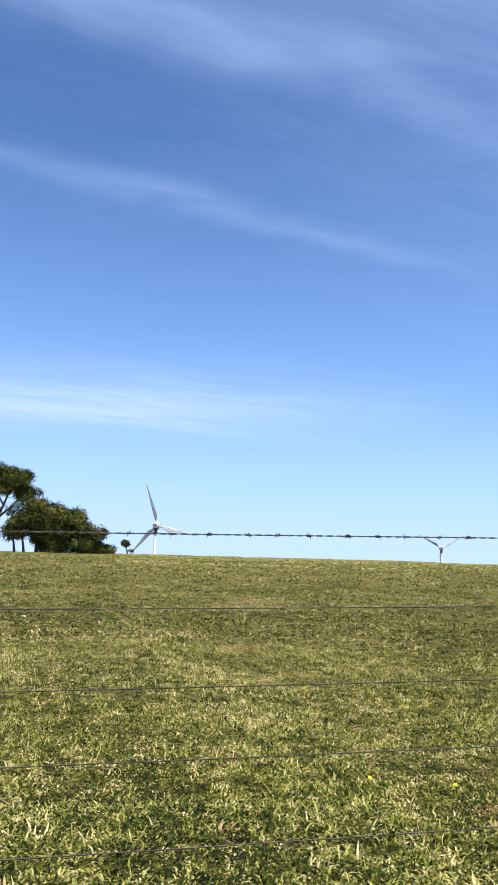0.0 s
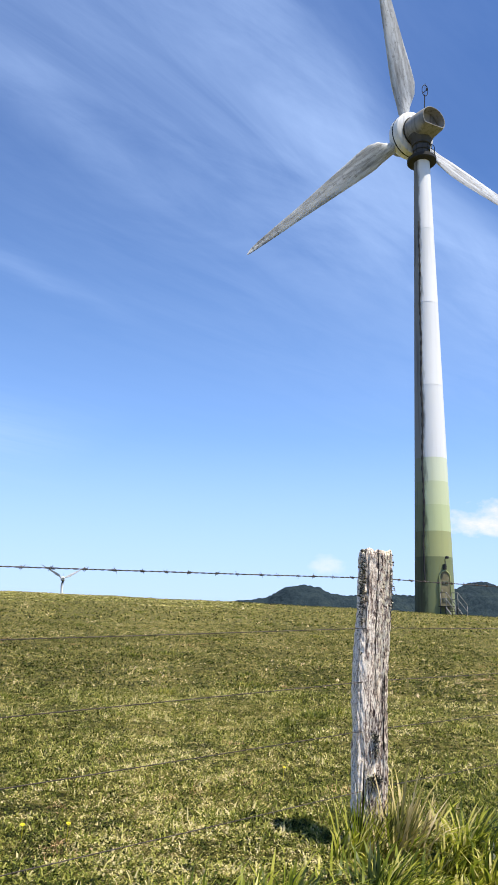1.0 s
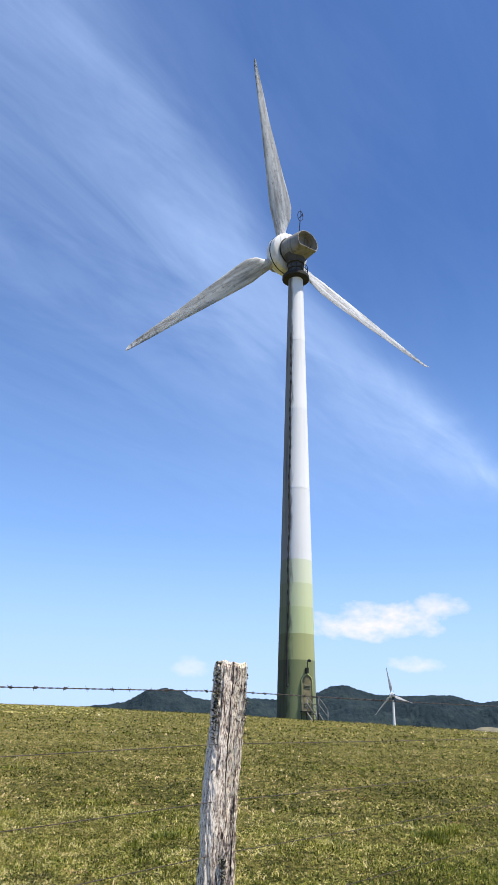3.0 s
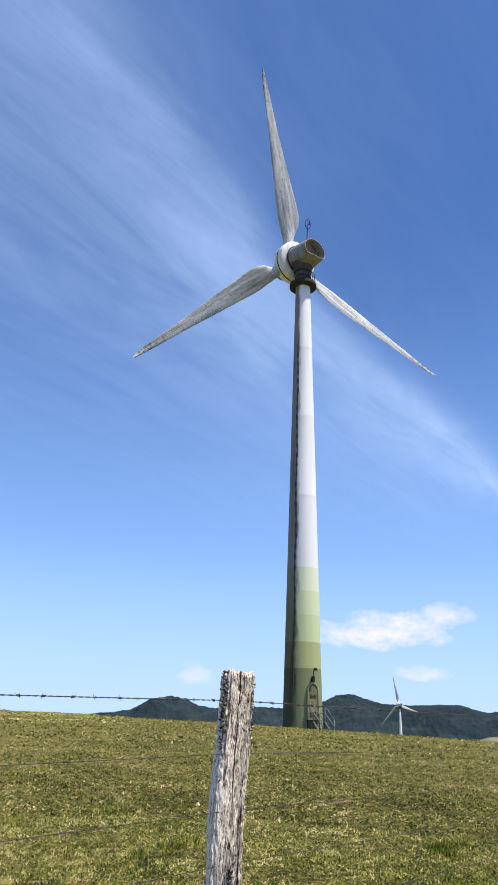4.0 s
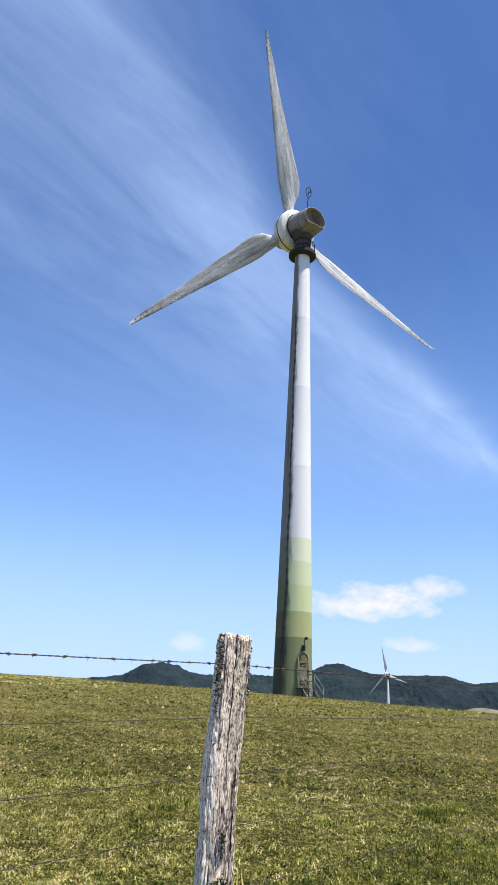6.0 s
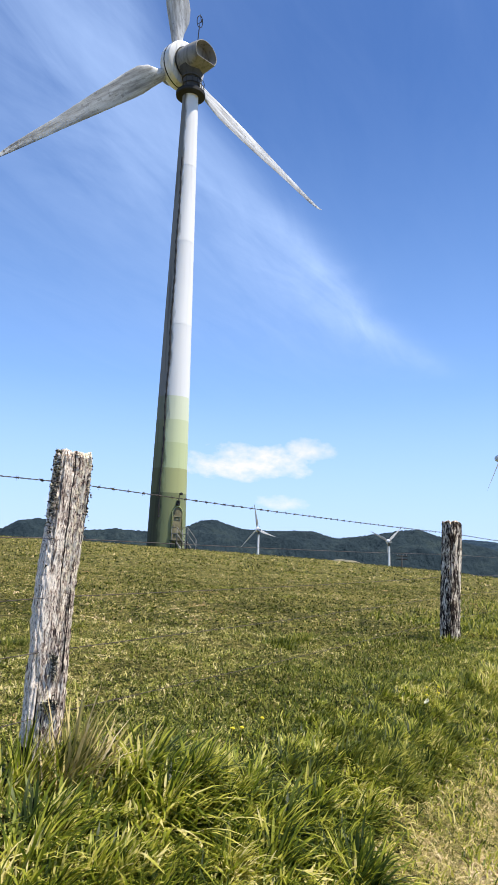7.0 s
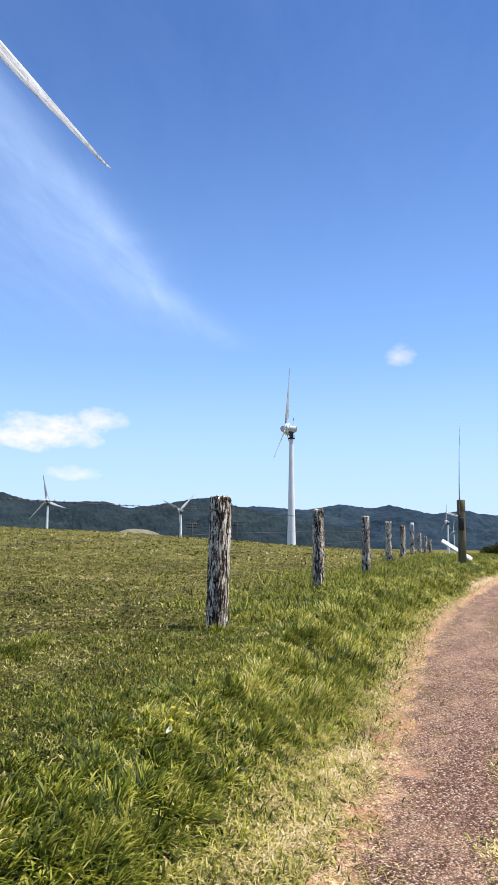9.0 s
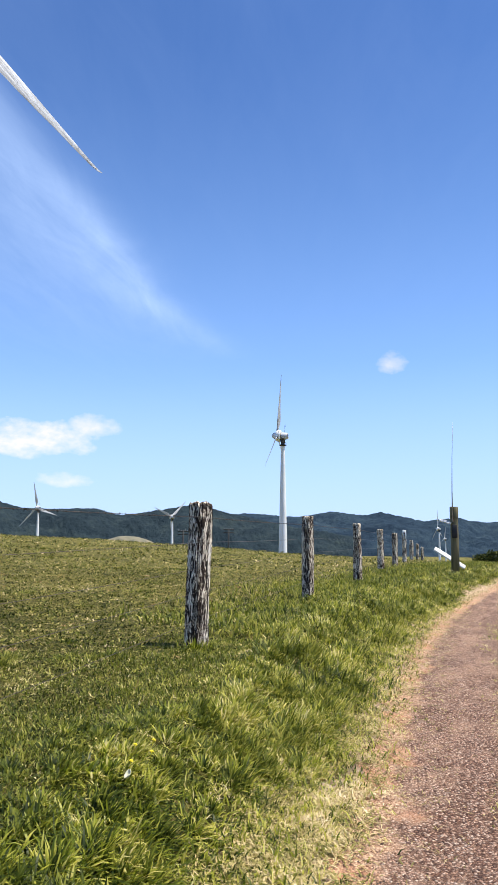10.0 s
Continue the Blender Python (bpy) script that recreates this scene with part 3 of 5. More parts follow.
def build_road():
    xs = np.concatenate([np.arange(-12, 16, 0.12), np.arange(16, 62, 0.5)])
    off = np.linspace(0.12, -2.35, 26)
    X, O = np.meshgrid(xs, off, indexing="ij")
    Y = edge_y(X) + O + 0.05 * wave(X, O, 8, 1.1)
    Z = ground_z(X, Y)
    flat = -0.06 + np.clip((np.abs(X) - 45) / 60, 0, 1) * -2.0 + 0.012 * wave(X, Y, 5, 1.4) + 0.01 * wave(X, Y, 9, 0.5)
    rim = np.minimum(np.clip((0.12 - O) / 0.12, 0, 1), np.clip((O + 2.35) / 0.2, 0, 1))
    Z = np.where((O < -0.02) & (O > -2.1), flat, np.minimum(flat, Z)) - 0.05 * (1 - rim)
    n, m = X.shape
    co = np.stack([X, Y, Z], -1)
    i, j = np.meshgrid(np.arange(n - 1), np.arange(m - 1), indexing="ij")
    a = i * m + j
    tris = np.concatenate([np.stack([a, a + 1, a + m], -1).reshape(-1, 3), np.stack([a + 1, a + m + 1, a + m], -1).reshape(-1, 3)])
    tris = tris[:, ::-1]
    ob = new("road", mesh_of("road", co, tris, GRAVEL, True, np.clip((O + 0.56) / 0.38, 0, 1) * (0.85 + 0.3 * np.clip((X - 6) / 10, 0, 1)) + 0.7 * np.exp(-((O + 2.2) / 0.5) ** 2)))
    tagged(ob, "reddish brown gravel track with dry edges", "track", kind="structure")


def build_hill(name, label, az, el, dist, deep, rough, step, mat):
    """A range of hills: a ridge with the given skyline and slopes both ways."""
    a = np.arange(az[0], az[-1], step)
    top = 1.5 + dist * np.tan(np.radians(np.interp(a, az, el)))
    v = np.linspace(-1, 1, 90)
    A, V = np.meshgrid(np.radians(a), v, indexing="ij")
    T = np.repeat(top[:, None], len(v), 1)
    R = dist + V * deep
    X, Y = R * np.sin(A), R * np.cos(A)
    shape = np.where(V < 0, 1 - np.abs(V) ** 1.35, 1 - np.abs(V) ** 2)
    Z = -60 + (T + 60) * shape
    Z += (wave(X, Y, 11, dist * 0.13) * dist * 0.008) * np.clip(np.abs(V) * 3, 0, 1)
    rng = np.random.RandomState(5)
    Z += rng.uniform(0, rough, Z.shape) * (shape > 0.05)
    n, m = A.shape
    co = np.stack([X, Y, Z], -1)
    i, j = np.meshgrid(np.arange(n - 1), np.arange(m - 1), indexing="ij")
    q = i * m + j
    tris = np.concatenate([np.stack([q, q + m, q + 1], -1).reshape(-1, 3), np.stack([q + 1, q + m, q + m + 1], -1).reshape(-1, 3)])[:, ::-1]
    ob = new(name, mesh_of(name, co, tris, mat, True))
    tagged(ob, label, "hills", kind="structure")
    return ob


build_ground()
build_road()
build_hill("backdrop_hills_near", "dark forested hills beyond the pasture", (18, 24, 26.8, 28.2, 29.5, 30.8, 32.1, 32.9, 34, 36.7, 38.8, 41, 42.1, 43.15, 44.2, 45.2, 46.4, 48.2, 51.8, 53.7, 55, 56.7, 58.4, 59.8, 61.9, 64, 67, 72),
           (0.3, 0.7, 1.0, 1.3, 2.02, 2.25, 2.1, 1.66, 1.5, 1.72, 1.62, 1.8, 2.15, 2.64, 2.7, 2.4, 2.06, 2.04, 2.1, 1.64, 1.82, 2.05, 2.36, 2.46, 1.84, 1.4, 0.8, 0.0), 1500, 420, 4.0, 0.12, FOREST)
build_hill("backdrop_hills_far", "hazy blue grey forested range on the horizon", (52, 60, 64.1, 67.2, 69.1, 70.2, 71.5, 72.6, 73.6, 74.9, 76.8, 77.8, 79.4, 80.6, 82, 90, 110, 150),
           (1.2, 1.75, 1.8, 1.6, 1.86, 2.0, 1.78, 1.7, 1.95, 1.7, 1.28, 1.4, 1.48, 1.16, 1.1, 0.9, 0.8, 0.5), 2500, 600, 6.0, 0.22, HAZED_RANGE)


# ---- wind turbines ----
HUB_H = 43.44


def blade_mesh():
    """A blade along +z: round root, broad shoulder, fine hooked tip."""
    rows = ((1.3, 0.95, 0.95, 0), (2.0, 0.95, 0.9, 0), (2.9, 1.25, 0.72, 26), (4.0, 1.95, 0.55, 24), (5.2, 2.3, 0.46, 20), (6.6, 2.2, 0.38, 16), (9.0, 1.85, 0.29, 11), (12.0, 1.45, 0.21, 7),
            (15.0, 1.02, 0.15, 5), (18.0, 0.76, 0.11, 3), (20.2, 0.52, 0.08, 2), (21.4, 0.32, 0.06, 2), (21.85, 0.16, 0.05, 2), (22.0, 0.06, 0.03, 2))
    bm, n, rings = bmesh.new(), 20, []
    for r, chord, thick, twist in rows:
        ring, t = [], -radians(twist * 0.6 + 10) * min(1.0, r / 3.0)
        flat = min(1.0, max(0.0, (r - 1.9) / 2.0))
        for k in range(n):
            a = 2 * math.pi * k / n
            x = 0.5 * chord * -math.cos(a)
            y = 0.5 * thick * math.sin(a) * (1 - flat * 0.55 * (0.5 - 0.5 * math.cos(a)))
            x += flat * 0.2 * chord
            if r > 21.2:
                y -= (r - 21.2) * 0.25
            ring.append(bm.verts.new((x * math.cos(t) - y * math.sin(t), x * math.sin(t) + y * math.cos(t), r)))
        rings.append(ring)
    for a, b in zip(rings, rings[1:]):
        for k in range(n):
            bm.faces.new([a[k], a[(k + 1) % n], b[(k + 1) % n], b[k]])
    bm.faces.new(rings[0][::-1])
    bm.faces.new(rings[-1])
    return bm


MESHES = {}


def shared(name, make, mat, smooth=True):
    if name not in MESHES:
        me = bpy.data.meshes.new(name)
        bm = make()
        bmesh.ops.recalc_face_normals(bm, faces=bm.faces)
        bm.to_mesh(me)
        bm.free()
        if smooth:
            me.shade_smooth()
            me.set_sharp_from_angle(angle=radians(38))
        me.materials.append(mat)
        MESHES[name] = me
    return MESHES[name]


def tower_radius(h):
    return 1.56 + (0.735 - 1.56) * h / 38.3 if h < 38.3 else 0.70


def section(lo, hi, lip):
    def make():
        rows = [(tower_radius(lo), lo), (tower_radius(hi) if hi < 38.4 else tower_radius(hi), hi)]
        if lip:
            rows = [(tower_radius(lo) + 0.006, lo), (tower_radius(lo) + 0.006, lo + 0.04), (tower_radius(lo), lo + 0.09)] + rows[1:]
        return lathe(bmesh.new(), rows, 48)
    return make


def generator():
    return lathe(bmesh.new(), [(1.1, 0.72), (1.9, 0.74), (2.06, 0.82), (2.1, 0.95), (2.1, 1.42), (2.04, 1.48), (2.1, 1.54), (2.06, 2.0), (1.85, 2.3), (1.45, 2.6), (1.2, 2.75)], 48, "y")


def seam_ring():
    return lathe(bmesh.new(), [(2.0, 1.36), (2.115, 1.38), (2.115, 1.5), (2.0, 1.52)], 48, "y")


def seal_ring():
    return lathe(bmesh.new(), [(1.3, 0.80), (1.47, 0.68), (1.5, 0.62), (1.42, 0.58), (1.3, 0.6)], 40, "y")


def spinner():
    return lathe(bmesh.new(), [(1.2, 2.75), (1.12, 3.2), (0.9, 3.65), (0.5, 3.98), (0.1, 4.1)], 40, "y")


def nacelle_body():
    """A barrel whose tail narrows to a flat-lipped mouth with a thin rim."""
    bm, n = bmesh.new(), 48
    rings = []
    for r, back, floor in ((1.38, -0.8, -1.38), (1.38, -0.2, -1.38), (1.36, 0.6, -1.3), (1.3, 1.25, -1.05), (1.25, 1.72, -0.78), (1.23, 1.9, -0.7), (1.17, 1.9, -0.65), (1.1, 0.9, -0.66)):
        ring = []
        for k in range(n):
            a = 2 * math.pi * k / n
            z = max(r * math.sin(a), floor)
            y = -back + (0.16 * z if back > 1.6 else 0.0)
            ring.append(bm.verts.new((r * math.cos(a), y, z)))
        rings.append(ring)
    for a, b in zip(rings, rings[1:]):
        for k in range(n):
            bm.faces.new([a[k], a[(k + 1) % n], b[(k + 1) % n], b[k]])
    bm.faces.new(rings[0])
    bm.faces.new(rings[-1][::-1])
    return bm


def neck_form():
    return lathe(bmesh.new(), [(0.68, 39.6), (0.68, 41.0), (0.78, 41.05), (0.78, 41.5), (0.72, 41.5), (0.72, 41.62), (0.86, 41.64), (0.86, 41.76), (0.78, 41.78), (0.95, 42.2), (1.15, 42.55)], 40)


def deck():
    return lathe(bmesh.new(), [(0.72, 39.86), (1.24, 39.9), (1.3, 39.96), (1.3, 40.24), (1.24, 40.3), (0.72, 40.32)], 40)


def deck_rail():
    bm = bmesh.new()
    for z in (40.75, 41.2):
        tube(bm, [(1.18 * math.cos(a), 1.18 * math.sin(a), z) for a in np.linspace(-2.6, 0.7, 22)], 0.025, 5)
    for a in np.linspace(-2.6, 0.7, 9):
        tube(bm, [(1.18 * math.cos(a), 1.18 * math.sin(a), z) for z in (40.3, 41.2)], 0.025, 5)
    return bm


def mast_form():
    bm = bmesh.new()
    tube(bm, [(0, -0.45, 1.3), (0, -0.45, 3.1)], 0.045)
    tube(bm, [(0.33 * math.cos(a), -0.45, 3.6 + 0.55 * math.sin(a)) for a in np.linspace(-1.57, 4.71, 25)], 0.035, 5)
    tube(bm, [(0, -0.45, 3.1), (0, -0.45, 4.35)], 0.02, 5)
    tube(bm, [(0, -0.7, 3.5), (0, -0.2, 3.5)], 0.03, 5)
    tube(bm, [(0, -0.7, 3.45), (0, -0.7, 3.7)], 0.06, 6)
    return bm


def cable_run():
    """A clipped cable up the tower, thicker at its clips."""
    a, bm = radians(-159), bmesh.new()
    pts, rs = [], []
    for k, h in enumerate(np.arange(2.5, 34.0, 0.3)):
        r = tower_radius(h) + 0.02
        w = a + 0.03 * math.sin(h * 0.9) + 0.012 * math.sin(h * 3.1)
        pts.append((r * math.cos(w), r * math.sin(w), h))
        rs.append(0.1 if k % 3 == 0 else 0.055)
    return tube(bm, pts, rs, 6)


def turbine(x, y, z, yaw, phase, green, near=False, label="white three-bladed wind turbine beyond the ridge"):
    """yaw: compass way of the rotor's axis; phase: turn of the first blade from the right hand side."""
    root = new("wind_turbine")
    root.matrix_world = pose(x, y, z, 0, 0, -yaw)
    tagged(root, label, "wind turbine", "wind turbines")
    cuts = [0.0, 4.5, 6.5, 8.6, 10.5, 12.45, 18.6, 26.0, 33.0, 39.9]
    for k, (lo, hi) in enumerate(zip(cuts, cuts[1:])):
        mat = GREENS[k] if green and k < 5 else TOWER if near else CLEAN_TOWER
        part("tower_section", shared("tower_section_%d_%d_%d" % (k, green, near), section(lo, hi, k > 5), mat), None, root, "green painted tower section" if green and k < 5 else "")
    part("neck", shared("neck", neck_form, NECK), None, root)
    d = part("platform", shared("platform", deck, DARK), None, root)
    part("railing", shared("railing", deck_rail, DARK), None, d)
    head = pose(0, 0, HUB_H, 5.0, 0, 0)
    part("nacelle", shared("nacelle_%d" % near, nacelle_body, NACELLE if near else PALE_SHELL), None, root, m=head)
    g = part("generator", shared("generator_%d" % near, generator, STAINED_WHITE if near else WHITE), None, root, m=head)
    part("seam", shared("seam", seam_ring, DARK), None, g)
    part("seal", shared("seal", seal_ring, DARK), None, g)
    part("spinner", shared("spinner_%d" % near, spinner, NACELLE if near else PALE_SHELL), None, root, m=head)
    part("wind_mast", shared("wind_mast", mast_form, DARK), None, root, m=head)
    for k in range(3):
        turn = Matrix.Translation((0.1, 2.1, 0.3)) @ Matrix.Rotation(radians(90 - phase - 120 * k), 4, "Y")
        part("blade", shared("blade", blade_mesh, BLADE), None, root, m=head @ turn)
    if near:
        part("cable_run", shared("cable_run", cable_run, DARK), None, root, m=pose(0, 0, 0, 0, 0, yaw))
        entrance(root, yaw)
    return root


def entrance(root, yaw):
    """The door, its lamp and its steps, on the side towards the track."""
    m = pose(0, 0, 0, 0, 0, yaw - 190 + 180)
    m = m @ pose(0, 0, 0, 0, 0, 180)
    # in this frame the door looks along +y
    door = bmesh.new()
    r = 1.54
    outline = [(-0.42, 0.75), (0.42, 0.75), (0.42, 2.85)] + [(0.42 * math.cos(a), 2.85 + 0.55 * math.sin(a)) for a in np.linspace(0.25, 2.9, 9)] + [(-0.42, 2.85)]
    f = [door.verts.new((px, r + 0.02, pz)) for px, pz in outline]
    b = [door.verts.new((px, r - 0.25, pz)) for px, pz in outline]
    door.faces.new(f)
    for k in range(len(f)):
        door.faces.new([f[k], b[k], b[(k + 1) % len(f)], f[(k + 1) % len(f)]])
    bmesh.ops.recalc_face_normals(door, faces=door.faces)
    d = part("door", door, DOOR, root, "faded olive brown arched steel door", m, False)
    fr = bmesh.new()
    tube(fr, [(px * 1.1, r + 0.03, pz) for px, pz in outline[1:] + outline[:1]], 0.05, 6)
    part("door_frame", fr, GREENS[1], d)
    lv = bmesh.new()
    for k in range(7):
        box(lv, (-0.28, r + 0.02, 1.0 + 0.05 * k), (0.28, r + 0.05 - 0.02 * (k % 2), 1.05 + 0.05 * k))
    part("louvre", lv, RAIL, d)
    lv = bmesh.new()
    for k in range(5):
        box(lv, (-0.28, r + 0.02, 2.35 + 0.05 * k), (0.28, r + 0.05 - 0.02 * (k % 2), 2.4 + 0.05 * k))
    part("louvre", lv, RAIL, d)
    hd = bmesh.new()
    tube(hd, [(0.3, r + 0.02, 1.75), (0.3, r + 0.09, 1.75), (0.3, r + 0.09, 1.95), (0.3, r + 0.02, 1.95)], 0.015)
    part("handle", hd, GALV, d)
    lamp = bmesh.new()
    tube(lamp, [(0, r - 0.1, 3.75), (0, r + 0.12, 3.75), (0, r + 0.12, 4.3), (0, r + 0.35, 4.45)], 0.04)
    lathe(lamp, [(0.05, 0.0), (0.14, 0.02), (0.15, 0.16), (0.05, 0.22)], 14, m=Matrix.Translation((0, r + 0.4, 4.3)))
    box(lamp, (-0.12, r - 0.05, 3.5), (0.12, r + 0.12, 3.9))
    part("door_lamp", lamp, DARK, root, m=m, smooth=False)
    landing = bmesh.new()
    box(landing, (-0.55, r - 0.1, 0.66), (0.55, r + 0.9, 0.72))
    for px in (-0.5, 0.5):
        box(landing, (px - 0.03, r + 0.8, -0.6), (px + 0.03, r + 0.86, 0.7))
        box(landing, (px - 0.03, r + 0.05, -0.6), (px + 0.03, r + 0.11, 0.7))
    st = part("landing", landing, DARK, root, m=m, smooth=False)
    for k in range(4):
        tread = bmesh.new()
        box(tread, (-0.45, r + 0.92 + 0.27 * k, 0.50 - 0.19 * k), (0.45, r + 1.16 + 0.27 * k, 0.54 - 0.19 * k))
        part("tread", tread, DARK, st, smooth=False)
    for px in (-0.5, 0.5):
        rail = bmesh.new()
        for dz in (0.55, 1.05):
            tube(rail, [(px, r + 0.1, 0.7 + dz), (px, r + 0.9, 0.7 + dz), (px, r + 2.2, -0.25 + dz)], 0.03)
        for py, pz in ((0.1, 0.7), (0.9, 0.7), (2.15, -0.25)):
            tube(rail, [(px, r + py, pz - 0.5), (px, r + py, pz + 1.05)], 0.03)
        tube(rail, [(px, r + 0.9, 0.6), (px, r + 2.2, -0.4)], 0.05)
        part("handrail", rail, WEATHERED_STEEL, st)


turbine(39.8, 46.04, 1.75, 1.9, 104.5, 1, True, "large white wind turbine with green-banded tower base and grey blades")
turbine(243.9, 107.7, -5.0, -14.0, 97.0, 0, label="white wind turbine standing behind the pasture ridge")
for az, dist, hub, ph, yaw in ((47.6, 634, 25.5, 105.0, 10.0), (57.6, 655, 19.9, 40.0, 14.0), (77.9, 900, 14.0, 97.0, 5.0), (78.35, 1400, 3.0, 80.0, 5.0), (-9.14, 376, 23.2, 107.0, 8.0), (12.67, 650, 26.6, 30.0, 8.0)):
    turbine(0.3 + dist * math.sin(radians(az)), dist * math.cos(radians(az)), hub - HUB_H, yaw, ph, 0)


# ---- the fence ----
POSTS = [(-3.75, 1.78, 1.635, 0.0, 0.0), (2.555, 3.18, 1.80, 3.56, 1.62), (9.0, 4.68, 1.88, 1.8, -0.5), (15.25, 6.0, 1.93, 1.2, 0.6), (21.6, 7.13, 1.93, 0.4, 0.4), (27.9, 8.35, 1.87, -0.6, 0.3), (34.3, 9.6, 1.79, 0.5, 0.2),
         (40.7, 10.86, 1.92, -0.3, 0.0), (47.1, 12.1, 1.46, 0.6, 0.0), (53.5, 13.3, 1.22, 0.0, 0.0), (59.9, 14.5, 0.92, 0.0, 0.0)]


def lichen_mesh(lx, ly, lz, wide, tall, count, rng):
    """A crust of tiny curled flakes on the face of a post."""
    c = np.stack([rng.normal(lx, wide, count), ly - np.abs(rng.normal(0, 0.006, count)), np.minimum(rng.normal(lz, tall, count), lz + 0.17)], -1)
    d = rng.normal(size=(count, 4, 3)) * 0.0052
    k = np.arange(count)[:, None] * 4
    tris = np.concatenate([k + np.array(q) for q in ((0, 1, 2), (0, 2, 3), (0, 3, 1), (1, 3, 2))])
    return mesh_of("lichen", (c[:, None, :] + d).reshape(-1, 3), tris, LICHEN)


def fence_post(x, y, top, lean_x, lean_y, seed, fine):
    """A split hardwood post with cracked sides and a broken head."""
    rng = np.random.RandomState(seed)
    foot = float(ground_z(x, y)) - 0.3
    n, rows = (108, 190) if seed == 21 else (56, 80) if fine else (28, 36)
    height = top - foot
    hs = np.linspace(0, height, rows)
    off = Vector(rng.uniform(0, 40, 3))
    wx, wy = (0.080, 0.066) if seed == 21 else (rng.uniform(0.09, 0.104), rng.uniform(0.085, 0.1))
    co = []
    for h in hs:
        u = h / height
        sway = 0.007 * math.sin(u * 5 + seed) + 0.005 * math.sin(u * 11 + 2 * seed)
        for k in range(n):
            a = 2 * math.pi * k / n
            c, s = math.cos(a), math.sin(a)
            e = 0.42
            px, py = wx * math.copysign(abs(c) ** e, c), wy * math.copysign(abs(s) ** e, s)
            g = noise.noise(Vector((px * 26, py * 26, h * 0.9)) + off)
            cr = noise.noise(Vector((px * 60, py * 60, h * 1.6)) + off * 2)
            f = noise.noise(Vector((px * 130, py * 130, h * 34)) + off * 3)
            groove = -0.03 * max(0.0, 0.16 - abs(cr)) / 0.16
            scale = 1 + (0.013 * g + groove * 0.5 + 0.0065 * f) / 0.085
            scale *= 1.08 - 0.09 * u + 0.04 * math.sin(u * 7 + seed)
            z = h
            if u > 0.985:
                z += 0.03 * noise.noise(Vector((px * 30, py * 30, 3.0)) + off) - 0.012
                scale *= 1 - 0.05 * (u - 0.985) / 0.015
            co.append((px * scale + sway, py * scale + sway * 0.5, z))
    cap = []
    for q in (0.7, 0.4, 0.1):
        for k in range(n):
            bx, by, _ = co[(rows - 1) * n + k]
            px, py = bx * q, by * q
            cap.append((px, py, height + 0.03 * noise.noise(Vector((px * 34, py * 34, 3.0)) + off) - 0.012 + 0.01 * noise.noise(Vector((px * 120, py * 120, 3.0)))))
    co += cap
    tris = []
    for i in range(rows + 2):
        for k in range(n):
            a, b = i * n + k, i * n + (k + 1) % n
            tris += [(a, b, a + n), (b, b + n, a + n)]
    ob = new("fence_post", mesh_of("fence_post", co, tris, WOOD if seed == 21 else ROUGH_WOOD, True))
    ob.matrix_world = pose(x, y, foot, -lean_y, lean_x, 0) @ pose(0, 0, 0, 0, 0, -26.0 if seed == 21 else rng.uniform(-20, -10))
    tagged(ob, "weathered split timber fence post with grey bark and lichen", "fence post", "posts of the fence")
    if seed == 21:
        for lx, ly, lz, wide, tall, count in ((0.012, -0.07, height - 0.93, 0.009, 0.014, 70), (0.016, -0.07, height - 0.985, 0.006, 0.016, 45), (0.012, -0.07, height - 1.12, 0.017, 0.014, 110), (-0.072, -0.06, height - 0.19, 0.008, 0.11, 260), (0.078, -0.05, height - 0.2, 0.007, 0.1, 150)):
            tagged(part("lichen", lichen_mesh(lx, ly, lz, wide, tall, count, rng), None, ob, "dark crusty tuft of lichen"), kind="stuff")
    return ob


for k, (x, y, top, lx, ly) in enumerate(POSTS):
    fence_post(x, y, top, lx, ly, 20 + k, k < 5)
white_cap = bmesh.new()
box(white_cap, (-0.1, -0.09, 0), (0.1, 0.09, 0.45), bevel=0.02)
cap = part("marker_cap", white_cap, WHITE, None, m=pose(40.7, 10.84, 1.55, 0, 0, 13))
tagged(cap, "white painted marker sleeve on a fence post", "marker", group="")

WIRE_DROP = (0.157, 0.41, 0.67, 0.9, 1.17)


def wire_foot(x, y, z, lean_x, lean_y):
    """Where a leaning post stands at the height z."""
    h = z - float(ground_z(x, y)) + 0.3
    return x + h * math.sin(radians(lean_x)), y + h * math.sin(radians(lean_y))


def wire_line(drop):
    """Points of a wire from post to post, with a little sag."""
    pts = []
    for (x0, y0, t0, *_a), (x1, y1, t1, *_b) in zip(POSTS, POSTS[1:]):
        (x0, y0), (x1, y1) = (wire_foot(*q) for q in ((x0, y0, t0 - drop, *_a), (x1, y1, t1 - drop, *_b)))
        for u in np.linspace(0, 1, 24, endpoint=False):
            sag = 0.013 * 4 * u * (1 - u)
            pts.append(Vector((x0 + (x1 - x0) * u, y0 + (y1 - y0) * u - 0.02, t0 + (t1 - t0) * u - drop - sag)))
    return pts


def barb_mesh():
    bm = bmesh.new()
    for s, q in ((0.0, 0.5), (0.009, 2.1)):
        tube(bm, [(s + 0.004 * math.sin(a), 0.0045 * math.cos(a), 0.0045 * math.sin(a)) for a in np.linspace(0, 9.4, 12)], 0.0016, 4)
        c, d = math.cos(q), math.sin(q)
        tube(bm, [(s - 0.006, -0.013 * c, -0.013 * d), (s, 0, 0), (s + 0.006, 0.013 * c, 0.013 * d)], [0.0006, 0.0016, 0.0006], 4)
    me = bpy.data.meshes.new("barb")
    bm.to_mesh(me)
    bm.free()
    me.materials.append(WIRE)
    return me


